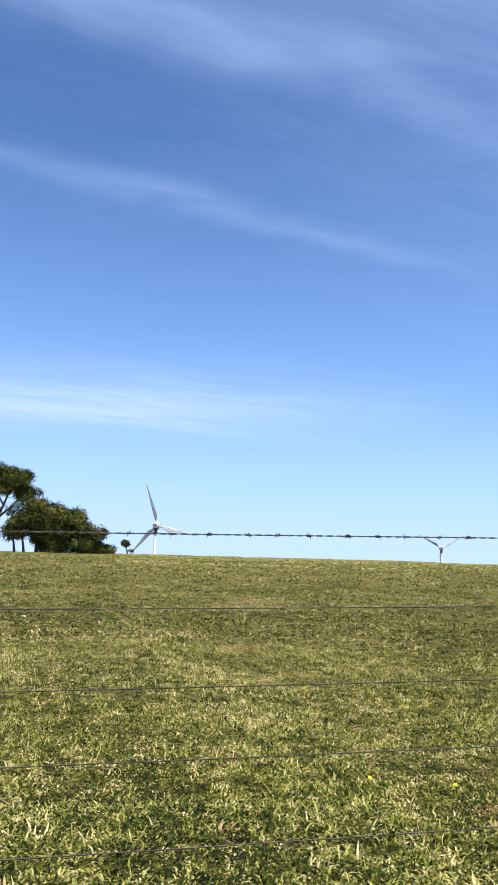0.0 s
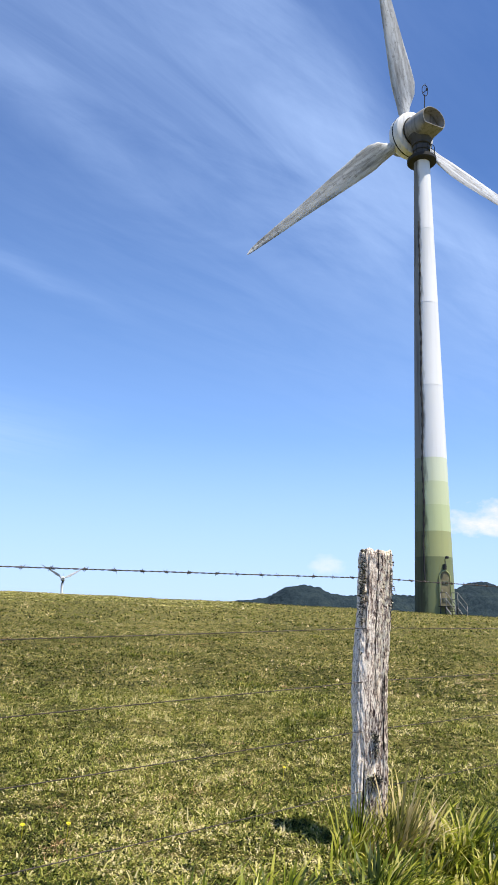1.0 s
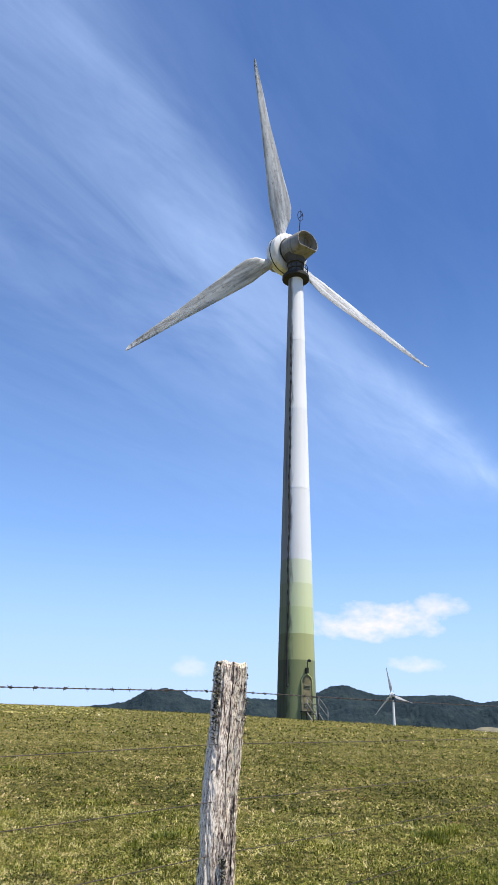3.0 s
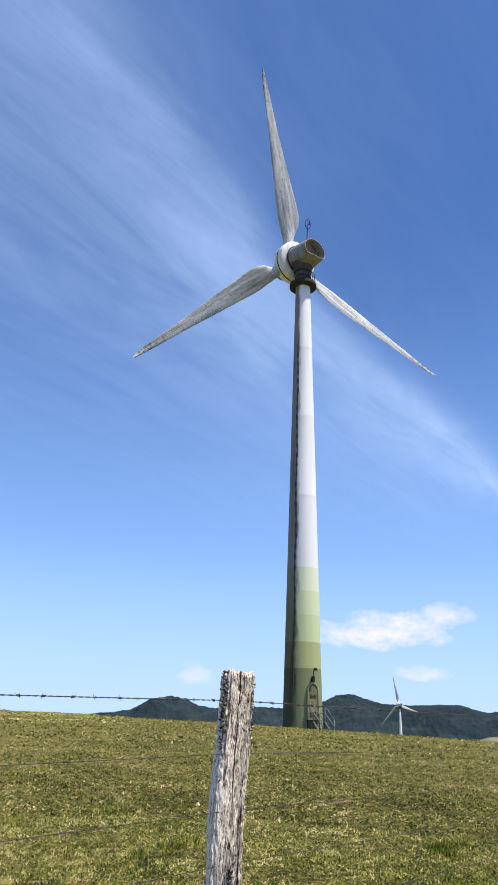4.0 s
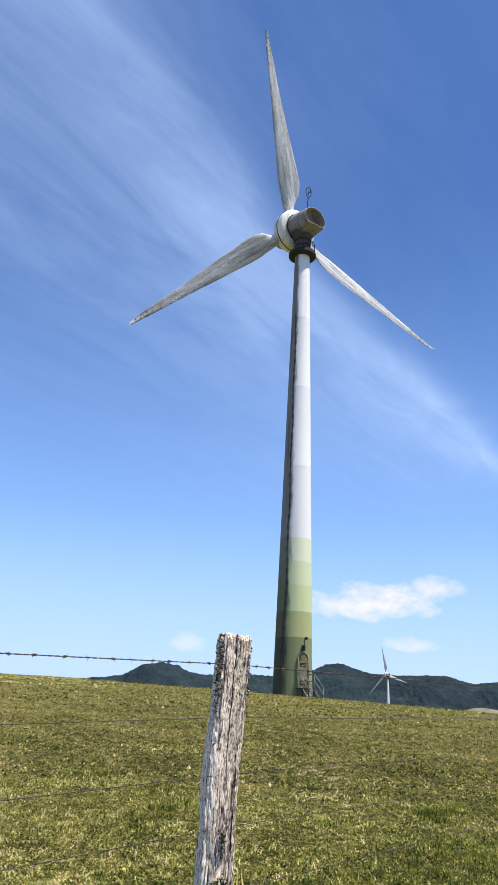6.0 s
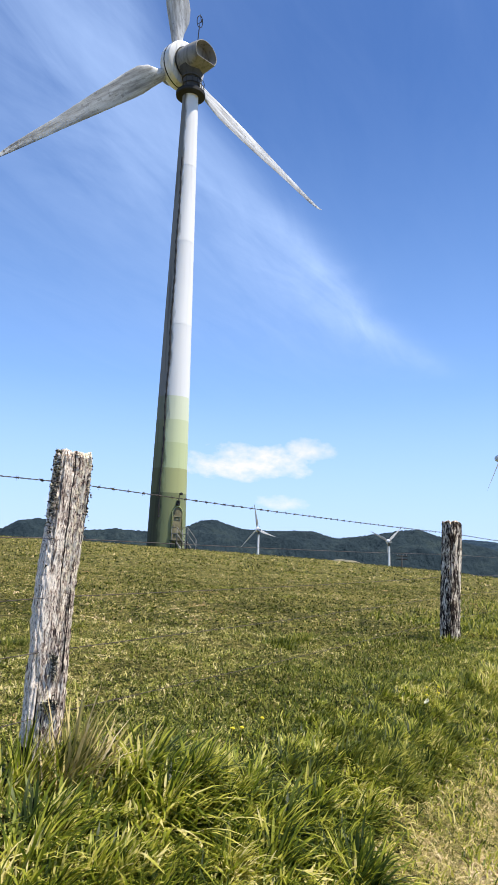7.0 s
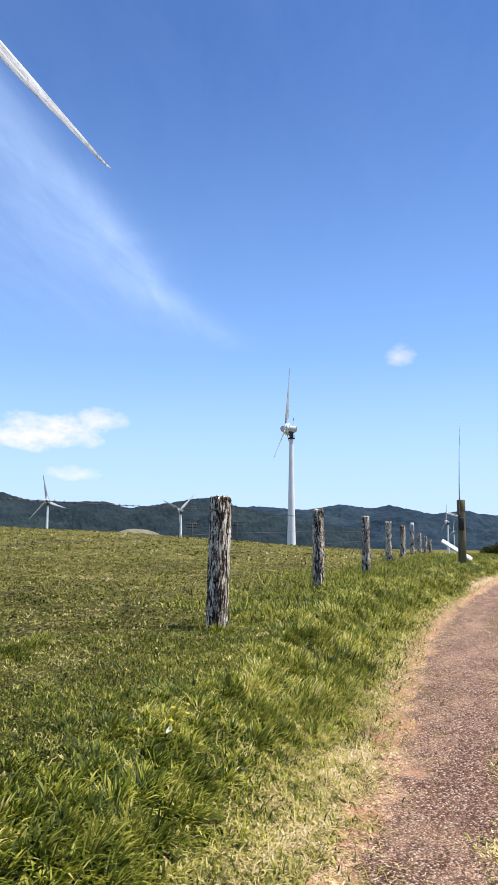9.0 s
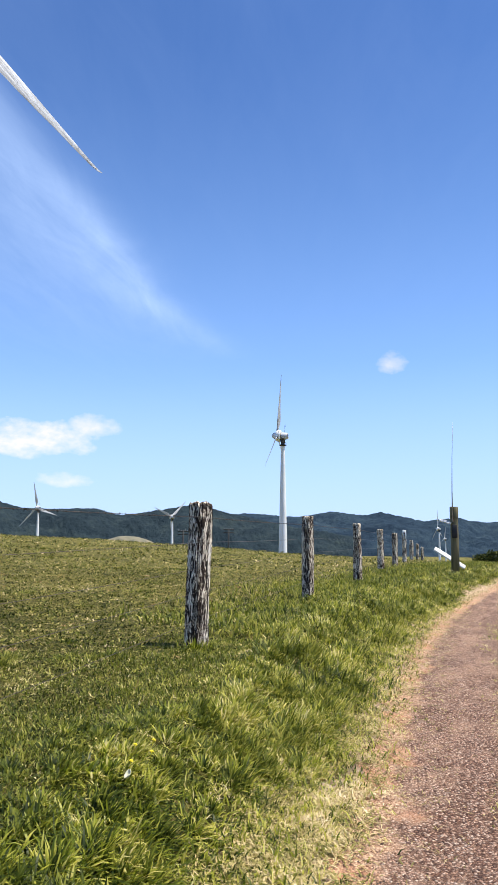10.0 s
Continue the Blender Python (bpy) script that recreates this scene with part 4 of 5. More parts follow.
def barbed_wire():
    line = wire_line(WIRE_DROP[0])
    root = new("barbed_wire")
    tagged(root, "twisted rusty barbed wire strung along the fence top", "wire")
    dense = []
    for a, b in zip(line, line[1:]):
        steps = 26 if a.x < 16 else 3
        for k in range(steps):
            dense.append(a.lerp(b, k / steps))
    for side in (0, 1):
        bm = bmesh.new()
        pts, run = [], 0.0
        for p, q in zip(dense, dense[1:]):
            run += (q - p).length
            ph = run * 2 * math.pi / 0.075 + side * math.pi
            pts.append(p + Vector((0, 0.0017 * math.cos(ph), 0.0017 * math.sin(ph))))
        tube(bm, pts, 0.0015, 4)
        part("strand", bm, WIRE, root)
    me = barb_mesh()
    rng = np.random.RandomState(2)
    run, nxt = 0.0, 0.05
    for p, q in zip(dense, dense[1:]):
        run += (q - p).length
        if run > nxt and p.x < 24:
            nxt = run + rng.uniform(0.09, 0.14)
            d = (q - p).normalized()
            part("barb", me, None, root, m=Matrix.Translation(p) @ d.to_track_quat("X", "Z").to_matrix().to_4x4() @ Matrix.Rotation(rng.uniform(0, 6.28), 4, "X"))


barbed_wire()
for drop in WIRE_DROP[1:]:
    bm = bmesh.new()
    tube(bm, wire_line(drop), 0.0021, 5)
    tagged(part("fence_wire", bm, WIRE), "plain thin steel wire strung between fence posts", "wire", "plain wires of the fence")


# ---- marker pole by the track ----
def marker_pole(x, y):
    z = float(ground_z(x, y))
    root = new("utility_post")
    root.matrix_world = pose(x, y, z - 0.2, 0, 0.4, 0)
    tagged(root, "stout brown timber post carrying a whip aerial and solar panel", "post")
    bm = bmesh.new()
    lathe(bm, [(0.155, 0.0), (0.15, 1.2), (0.145, 2.3), (0.14, 2.58), (0.12, 2.62)], 28)
    part("pole", bm, TIMBER, root)
    bm = bmesh.new()
    lathe(bm, [(0.155, 2.25), (0.16, 2.28), (0.158, 2.66), (0.14, 2.69)], 28)
    part("cap", bm, TIMBER, root, "dark sleeve round the head of the post")
    bm = bmesh.new()
    tube(bm, [(-0.2, 0.02, 2.1), (-0.2, 0.01, 3.3), (-0.19, -0.02, 4.5), (-0.17, -0.09, 5.95)], [0.026, 0.018, 0.01, 0.005])
    part("whip_aerial", bm, GALV, root)
    bm = bmesh.new()
    box(bm, (-0.24, -0.14, 1.5), (-0.14, 0.06, 2.0), bevel=0.02)
    part("control_box", bm, DARK, root)
    bm = bmesh.new()
    box(bm, (-0.2, -0.15, -0.015), (0.2, 0.15, 0.015), bevel=0.006)
    p = part("solar_panel", bm, PANEL, root, m=pose(-0.12, 0.3, 2.12, -6, -16, 90))
    bm = bmesh.new()
    for s in ((-0.22, -0.17, 0.22, -0.15), (-0.22, 0.15, 0.22, 0.17), (-0.22, -0.15, -0.2, 0.15), (0.2, -0.15, 0.22, 0.15)):
        box(bm, (s[0], s[1], -0.03), (s[2], s[3], 0.03))
    part("frame", bm, WHITE, p)


marker_pole(31.3, 6.45)
bm = bmesh.new()
box(bm, (-0.66, -0.03, -0.1), (0.66, 0.03, 0.1), bevel=0.008)
board = part("white_plank", bm, WHITE, None, m=pose(31.6, 6.72, 0.81, -50, 33, -78))
tagged(board, "white painted plank leaning beside the timber post", "plank")


# ---- a cleared knoll below the hills ----
def knoll(az, dist, top, half):
    x, y = dist * math.sin(radians(az)), dist * math.cos(radians(az))
    u, v = np.meshgrid(np.linspace(-1, 1, 40), np.linspace(-1, 1, 24), indexing="ij")
    X = x + u * half * math.cos(radians(az)) + v * 40 * math.sin(radians(az))
    Y = y - u * half * math.sin(radians(az)) + v * 40 * math.cos(radians(az))
    Z = top - 30 * (1 - np.clip(1 - u ** 2, 0, 1) * np.clip(1 - v ** 2, 0, 1)) + 0.4 * wave(X, Y, 61, 30.0)
    n, m = X.shape
    i, j = np.meshgrid(np.arange(n - 1), np.arange(m - 1), indexing="ij")
    q = i * m + j
    tris = np.concatenate([np.stack([q, q + m, q + 1], -1).reshape(-1, 3), np.stack([q + 1, q + m, q + m + 1], -1).reshape(-1, 3)])
    ob = new("hill_clearing", mesh_of("hill_clearing", np.stack([X, Y, Z], -1), tris, DRY_HILL, True))
    tagged(ob, "pale grassy cleared knoll below the forested hills", "hill", kind="structure")


knoll(54.2, 900, 4.0, 62)


# ---- power poles ----
def power_pole(az, dist, top):
    x, y = 2 + dist * math.sin(radians(az)), 0.7 + dist * math.cos(radians(az))
    root = new("power_pole")
    root.matrix_world = pose(x, y, top - 12, 0, 0, -az + 12)
    tagged(root, "dark timber power pole with crossarms", "power pole", "power poles")
    bm = bmesh.new()
    tube(bm, [(0, 0, 0), (0, 0, 12)], [0.26, 0.19], 10)
    part("pole", bm, DARK, root)
    for z in (11.7, 10.9):
        bm = bmesh.new()
        box(bm, (-1.4, -0.11, z - 0.13), (1.4, 0.11, z + 0.13), bevel=0.01)
        part("crossarm", bm, DARK, root)
    for px in (-1.15, -0.5, 0.5, 1.15):
        bm = bmesh.new()
        lathe(bm, [(0.05, 11.78), (0.09, 11.85), (0.06, 11.95), (0.09, 12.02), (0.03, 12.1)], 10, m=Matrix.Translation((px, 0, 0)))
        part("insulator", bm, GALV, root)


power_pole(58.45, 190, 3.6)
power_pole(61.95, 200, 4.2)


# ---- trees ----
def leaf_cloud(centres, count, size, seed):
    """Many small leaf sprays gathered in clumps."""
    rng = np.random.RandomState(seed)
    c = np.array([q[:3] for q in centres])
    r = np.array([q[3] for q in centres])
    w = r ** 2 / np.sum(r ** 2)
    pick = rng.choice(len(c), count, p=w)
    d = rng.normal(size=(count, 3))
    d /= np.linalg.norm(d, axis=1, keepdims=True)
    rad = r[pick] * np.clip(rng.normal(0.85, 0.28, count), 0.1, 1.5)
    p = c[pick] + d * rad[:, None] * np.array((1, 1, 0.72))
    a = rng.normal(size=(count, 3))
    a /= np.linalg.norm(a, axis=1, keepdims=True)
    b = np.cross(a, rng.normal(size=(count, 3)))
    b /= np.linalg.norm(b, axis=1, keepdims=True)
    s = (size * rng.uniform(0.6, 1.4, count))[:, None]
    co = np.stack([p - a * s, p + b * s * 0.45, p + a * s, p - b * s * 0.45], 1).reshape(-1, 3)
    k = np.arange(count)[:, None] * 4
    tris = np.concatenate([k + np.array([0, 1, 2]), k + np.array([0, 2, 3])])
    return co, tris


def tree(name, x, y, z, label, limbs, clumps, count, size, seed, category="tree"):
    root = new(name)
    root.matrix_world = pose(x, y, z)
    tagged(root, label, category)
    bm = bmesh.new()
    for pts, r0, r1 in limbs:
        tube(bm, pts, list(np.linspace(r0, r1, len(pts))), 8)
    part("trunk", bm, BARK, root)
    co, tris = leaf_cloud(clumps, count, size, seed)
    part("crown", mesh_of("crown", co, tris, LEAF), None, root)
    return root


def clumps_in(rng, n, cx, cz, wx, wz, r0, r1, wy=None):
    out = []
    for _ in range(n):
        a, q = rng.uniform(0, 6.28), math.sqrt(rng.uniform(0, 1))
        out.append((cx + wx * q * math.cos(a), rng.uniform(-1, 1) * (wy or wx) * 0.7, cz + wz * q * math.sin(a), rng.uniform(r0, r1)))
    return out


def at(az, d):
    x, y = 0.3 + d * math.sin(radians(az)), d * math.cos(radians(az))
    return x, y, float(ground_z(x, y)) - 0.15


rng = np.random.RandomState(7)
tree("tree", *at(-20.9, 86), "tall open-crowned dark green tree on the ridge",
     [([(0, 0, 0), (-0.3, 0.1, 2.0), (-0.2, 0, 3.6), (0.5, 0.2, 5.2), (1.2, 0.2, 7.4)], 0.28, 0.08), ([(-0.3, 0.1, 2.0), (-1.2, 0, 3.8), (-1.9, 0, 5.8), (-2.2, 0, 7.4)], 0.2, 0.06),
      ([(-0.2, 0, 3.6), (1.3, 0.1, 4.9), (2.6, 0.2, 6.4)], 0.16, 0.05), ([(0.5, 0.2, 5.2), (-0.3, 0.2, 6.4), (-0.6, 0, 8.4)], 0.12, 0.04)],
     clumps_in(rng, 34, 0.2, 7.9, 3.4, 1.4, 0.6, 1.0) + clumps_in(rng, 12, 2.9, 6.7, 1.2, 0.9, 0.5, 0.85), 22000, 0.12, 1)
tree("tree", *at(-18.0, 83), "dense rounded dark green tree on the ridge",
     [([(0, 0, 0), (0.1, 0, 1.2), (0.3, 0, 2.6)], 0.22, 0.1), ([(-1.3, 0, 0), (-1.5, 0, 1.3), (-2.0, 0, 2.6)], 0.16, 0.07), ([(-2.4, 0.2, 0), (-2.5, 0, 1.2), (-3.0, 0, 2.4)], 0.15, 0.06)],
     clumps_in(rng, 40, 0.1, 3.9, 2.9, 1.5, 0.7, 1.1) + clumps_in(rng, 14, 1.6, 1.6, 1.8, 1.2, 0.7, 1.0) + clumps_in(rng, 12, -2.4, 2.6, 1.3, 0.9, 0.6, 0.9), 28000, 0.12, 2)
tree("tree", *at(-16.2, 82), "dense rounded olive green tree on the ridge",
     [([(0, 0, 0), (0, 0, 1.5), (0.2, 0, 3.0)], 0.2, 0.08)],
     clumps_in(rng, 40, 0.0, 2.9, 2.5, 1.9, 0.7, 1.1) + clumps_in(rng, 16, 0.0, 1.0, 2.6, 0.8, 0.7, 0.9), 25000, 0.12, 3)
tree("tree", *at(-14.3, 83), "low spreading dark tree at the edge of the clump",
     [([(0, 0, 0), (0, 0, 1.0), (0.2, 0, 2.0)], 0.16, 0.07)],
     clumps_in(rng, 30, -0.2, 1.9, 1.9, 1.5, 0.6, 0.95) + clumps_in(rng, 12, 0.6, 0.7, 1.7, 0.5, 0.5, 0.8), 18000, 0.12, 6)
tree("shrub", *at(-12.9, 84), "low dark shrub at the end of the trees", [([(0, 0, 0), (0, 0, 0.6)], 0.08, 0.04)], clumps_in(rng, 12, 0, 0.5, 1.1, 0.45, 0.3, 0.5), 3500, 0.11, 4, "shrub")
tree("tree", *at(-11.35, 84), "small lone umbrella-shaped tree on the ridge",
     [([(0.25, 0, 0), (0.05, 0, 0.5), (-0.15, 0, 1.2)], 0.09, 0.04), ([(0.05, 0, 0.5), (0.5, 0, 0.7)], 0.05, 0.03)], clumps_in(rng, 9, -0.15, 1.35, 0.5, 0.22, 0.22, 0.36) + [(0.55, 0, 0.55, 0.28)], 2200, 0.08, 5)
for az, d, sc in ((80.6, 50, 1.0), (81.8, 47, 1.2), (83.2, 46, 1.3), (79.9, 58, 0.8), (84.8, 44, 1.3)):
    x, y, z = at(az, d)
    tree("shrub", x, y, z, "dark bushy roadside shrub beside the track", [([(0, 0, 0), (0, 0, 0.8)], 0.07, 0.04)], clumps_in(rng, 12, 0, 0.25 * sc, 0.9 * sc, 0.3 * sc, 0.25, 0.45), 3500, 0.1, int(az * 10), "shrub")


# ---- grass, gravel and small growth ----
def surface_z(x, y):
    """The top of the ground, or of the track where it lies over it."""
    o = y - edge_y(x)
    z = ground_z(x, y)
    track = -0.06 + np.clip((np.abs(x) - 45) / 60, 0, 1) * -2.0 + 0.012 * wave(x, y, 5, 1.4) + 0.01 * wave(x, y, 9, 0.5)
    return np.where((o < 0.06) & (o > -2.3), np.maximum(z, track), z)


def blades(name, x, y, length, width, lean, mat, label, seed, sink=0.01, heading=None, lift=0.0, bends=2):
    """Bent tapering blades standing on the ground, each of a few lengths that droop more and more."""
    rng = np.random.RandomState(seed)
    n = len(x)
    z = surface_z(x, y) - sink + lift
    t = rng.uniform(0, 2 * np.pi, n) if heading is None else heading
    a = t + np.pi / 2 + rng.uniform(-0.5, 0.5, n)
    L = length * rng.uniform(0.55, 1.25, n)
    W = width * rng.uniform(0.7, 1.3, n)
    q = lean * rng.uniform(0.4, 1.5, n)
    p = np.stack([x, y, z], -1)
    side = np.stack([np.cos(a), np.sin(a), np.zeros(n)], -1) * (W / 2)[:, None]
    out = np.stack([np.cos(t), np.sin(t), np.zeros(n)], -1)
    up = np.array((0, 0, 1.0))
    rows = [p - side, p + side]
    for k in range(bends):
        turn = np.clip(q * (0.6 + 0.75 * k / (bends - 1)), 0, 1.45 + 0.35 * k / (bends - 1))
        p = p + out * (L / bends * np.sin(turn))[:, None] + up * (L / bends * np.cos(turn))[:, None]
        w = side * (1 - 0.35 * ((k + 1) / bends) ** 1.5)
        rows += [p - w, p + w] if k < bends - 1 else [p]
    m = len(rows)
    k = (np.arange(n) * m)[:, None]
    tris = []
    for i in range(bends - 1):
        tris += [k + 2 * i + np.array([0, 1, 3]), k + 2 * i + np.array([0, 3, 2])]
    tris.append(k + m - 3 + np.array([0, 1, 2]))
    ob = new(name, mesh_of(name, np.stack(rows, 1).reshape(-1, 3), np.concatenate(tris), mat))
    tagged(ob, label, "grass", kind="stuff")
    return ob


def leaflets(name, x, y, size, mat, label, seed, lift):
    """Small broad leaves lying low over the turf at all tilts."""
    rng = np.random.RandomState(seed)
    n = len(x)
    p = np.stack([x, y, surface_z(x, y) + lift * rng.uniform(0.1, 1.0, n)], -1)
    t, tip, roll = rng.uniform(0, 2 * np.pi, n), rng.normal(0.1, 0.5, n), rng.normal(0, 0.5, n)
    s = size * rng.uniform(0.55, 1.45, n)
    ahead = np.stack([np.cos(t) * np.cos(tip), np.sin(t) * np.cos(tip), np.sin(tip)], -1) * s[:, None]
    across = np.stack([-np.sin(t) * np.cos(roll), np.cos(t) * np.cos(roll), np.sin(roll)], -1) * (s * rng.uniform(0.3, 0.55, n))[:, None]
    co = np.stack([p - ahead * 0.5, p + ahead * 0.1 + across, p + ahead * 0.5, p + ahead * 0.1 - across], 1).reshape(-1, 3)
    k = (np.arange(n) * 4)[:, None]
    ob = new(name, mesh_of(name, co, np.concatenate([k + np.array([0, 2, 1]), k + np.array([0, 3, 2])]), mat))
    tagged(ob, label, "pasture plants", kind="stuff")
    return ob


def sector(rng, n, d0, d1, a0=-24.0, a1=88.0, power=1.0):
    """Places in a ring sector of the plan round the start of the track."""
    d = (d0 ** power + (d1 ** power - d0 ** power) * rng.uniform(0, 1, n)) ** (1 / power)
    a = np.radians(rng.uniform(a0, a1, n))
    return 0.3 + d * np.sin(a), d * np.cos(a)


def field_only(x, y, margin=0.75):
    keep = y - edge_y(x) > margin
    return x[keep], y[keep]


rng = np.random.RandomState(11)
for name, n, per, d0, d1, a0, a1, length, width, seed in (("pasture_grass_near", 24000, 8, 2.3, 9.5, -24.0, 33.0, 0.042, 0.0085, 1), ("pasture_grass_beside", 14500, 8, 2.6, 9.5, 33.0, 88.0, 0.042, 0.0095, 1),
                                                         ("pasture_grass_mid", 32000, 4, 9.5, 25.0, -24.0, 88.0, 0.05, 0.021, 2), ("pasture_grass_far", 12000, 3, 25.0, 72.0, -24.0, 88.0, 0.10, 0.06, 3)):
    cx, cy = field_only(*sector(rng, n, d0, d1, a0, a1, 1.2))
    m = len(cx) * per
    a = rng.uniform(0, 2 * np.pi, m)
    q = np.abs(rng.normal(0, 1, m)) * length * (1.5 if seed < 3 else 0.8)
    x, y = np.repeat(cx, per) + q * np.cos(a), np.repeat(cy, per) + q * np.sin(a)
    rise = np.repeat(rng.uniform(0.4, 1.5, len(cx)), per) * (0.95 + 0.4 * wave(x, y, 21, 1.7))
    blades(name, x, y, length * np.clip(rise, 0.3, 2.2), width, np.repeat(rng.uniform(1.0, 2.0, len(cx)), per), NEAR_TURF if seed == 1 else TURF, "short matted pasture grass, green and straw coloured", seed, 0.006, a + rng.normal(0, 1.4 if seed < 3 else 0.5, m))

for name, n, per, d0, d1, a0, a1, size, lift, seed in (("pasture_leaves_near", 24000, 6, 2.3, 9.5, -24.0, 33.0, 0.0115, 0.034, 101), ("pasture_leaves_beside", 13000, 6, 2.6, 9.5, 33.0, 88.0, 0.013, 0.032, 102),
                                                       ("pasture_leaves_mid", 30000, 6, 9.5, 25.0, -24.0, 88.0, 0.024, 0.045, 103), ("pasture_leaves_far", 15000, 5, 25.0, 74.0, -24.0, 88.0, 0.058, 0.085, 104)):
    cx, cy = field_only(*sector(rng, n, d0, d1, a0, a1, 1.2))
    m = len(cx) * per
    a, q = rng.uniform(0, 2 * np.pi, m), np.abs(rng.normal(0, 1, m)) * size * 1.6
    leaflets(name, np.repeat(cx, per) + q * np.cos(a), np.repeat(cy, per) + q * np.sin(a), size, HERB, "low broad-leaved clover and weeds among the grass", seed, lift)


def tufts(name, cx, cy, count, spread, length, width, lean, mat, label, seed, scale=1.0, bends=2):
    """Blades that fan out from the middle of each tuft."""
    rng = np.random.RandomState(seed)
    n = len(cx) * count
    size = np.repeat(rng.uniform(0.6, 1.3, len(cx)) * scale, count)
    a, q = rng.uniform(0, 2 * np.pi, n), np.abs(rng.normal(0, 0.6, n))
    x = np.repeat(cx, count) + spread * size * q * np.cos(a)
    y = np.repeat(cy, count) + spread * size * q * np.sin(a)
    sweep = -0.5 + 1.5 * wave(x, y, 77, 1.1)
    heading = np.arctan2(np.sin(a) + 1.0 * np.sin(sweep), np.cos(a) + 1.0 * np.cos(sweep)) + rng.normal(0, 0.6, n)
    return blades(name, x, y, length * size, width, lean * (0.5 + 0.65 * np.clip(q, 0, 1.6)), mat, label, seed + 1, 0.01, heading, 0.0, bends)


# low darker patches in the field
cx, cy = field_only(*sector(rng, 150, 6.5, 45.0, power=1.3), 1.8)
cx, cy = np.concatenate([cx, (9.2, 11.2, 5.6)]), np.concatenate([cy, (9.0, 7.9, 7.4)])
tufts("pasture_tussocks", cx, cy, 150, 0.42, 0.075, 0.011, 1.3, LUSH, "darker green grass tussocks in the pasture", 4)

# richer green patches near the second post
gx = np.repeat((6.65, 6.85, 7.15, 7.45, 7.75, 8.0, 4.2, 4.4), 3) + rng.normal(0, 0.12, 24)
gy = np.repeat((5.32, 5.4, 5.55, 5.5, 5.2, 4.95, 6.45, 6.5), 3) + rng.normal(0, 0.09, 24)
tufts("green_patches", gx, gy, 130, 0.2, 0.085, 0.009, 1.2, LUSH, "richer dark green grass patches in the pasture", 74)

# dead brown patches in the near field
cx, cy = field_only(*sector(rng, 190, 2.8, 20.0, power=1.3), 1.6)
tufts("dead_grass", cx, cy, 110, 0.2, 0.045, 0.0085, 1.9, DEAD, "dead brown matted grass patches in the pasture", 64)

# dry strip towards the top of the rise
x, y = sector(rng, 36000, 46.0, 90.0, -12.0, 28.0, 1.6)
keep = wave(x, y, 71, 22.0) + rng.uniform(-0.5, 0.5, len(x)) > 0.25 - (np.hypot(x, y) - 46.0) / 50.0
x, y = x[keep], y[keep]
blades("ridge_grass", x, y, 0.14, 0.16, 1.7, MAT, "dry tan grass along the top of the rise", 14)

# long verge grass between track and fence
ux = np.concatenate([rng.uniform(1.3, 9, 430), rng.uniform(9, 22, 190), rng.uniform(22, 50, 190)])
us = np.where(ux < 6.8, 0.48, 0.2) + np.where(ux < 2.6, 0.4, np.where(ux < 6, 0.95, np.where(ux < 10, 1.0, 1.3))) * rng.beta(1.4, 1.4, len(ux))
near = ux < 9
deep = near & (rng.uniform(0, 1, len(ux)) < np.where(ux < 4.2, 0.25, 0.62))
pale = near & ~deep
tufts("verge_grass_near", ux[pale], (edge_y(ux) + us)[pale], 150, 0.17, 0.125, 0.0105, 1.6, LONG, "long tufted green grass on the verge", 5, np.clip(1.45 - 0.75 * us[pale], 0.5, 1.1), 3)
tufts("verge_grass_deep", ux[deep], (edge_y(ux) + us)[deep], 150, 0.17, 0.125, 0.0105, 1.55, LUSH, "deep green tufted grass on the verge", 65, np.clip(1.45 - 0.75 * us[deep], 0.5, 1.1), 3)
dark = ~near & (rng.uniform(0, 1, len(ux)) < 0.5)
tufts("verge_grass_dark", ux[dark], (edge_y(ux) + us)[dark], 130, 0.28, 0.165, 0.015, 1.35, LUSH, "darker green tufted grass on the verge", 55, np.clip(1.5 - 0.6 * us[dark], 0.5, 1.1))
near = near | dark
tufts("verge_grass_far", ux[~near], (edge_y(ux) + us)[~near], 130, 0.28, 0.165, 0.015, 1.4, LONG, "long tufted green grass on the verge", 15, np.clip(1.5 - 0.6 * us[~near], 0.5, 1.1))
tufts("verge_clumps", np.array((2.95, 3.15, 3.4, 3.65, 3.3, 3.55, 2.85, 3.1, 3.45)), np.array((2.92, 2.8, 2.7, 2.5, 2.45, 2.3, 2.65, 2.3, 2.15)), 300, 0.2, 0.23, 0.012, 1.65, LONG, "rank drooping grass clumps beside a post", 25, 1.0, 4)

cx = rng.uniform(1.3, 3.4, 60)
cy = edge_y(cx) + rng.uniform(0.25, 1.2, len(cx))
tufts("verge_corner", cx, cy, 150, 0.17, 0.15, 0.0105, 1.6, LONG, "long bright green grass on the bank below a post", 95, 1.0, 3)

# middling grass under the fence
ux = np.concatenate([rng.uniform(2.4, 10, 22000), rng.uniform(10, 46, 24000)])
us = np.where(ux < 10, rng.normal(1.55, 0.42, len(ux)), rng.normal(1.75 + 0.055 * (ux - 10), 0.75, len(ux)))
us = np.maximum(us, 0.3)
blades("fence_grass", ux, edge_y(ux) + us, np.where(ux < 10, 0.065, 0.17), np.where(ux < 10, 0.008, 0.02), 1.0, LUSH, "green grass growing under the fence wires", 35)

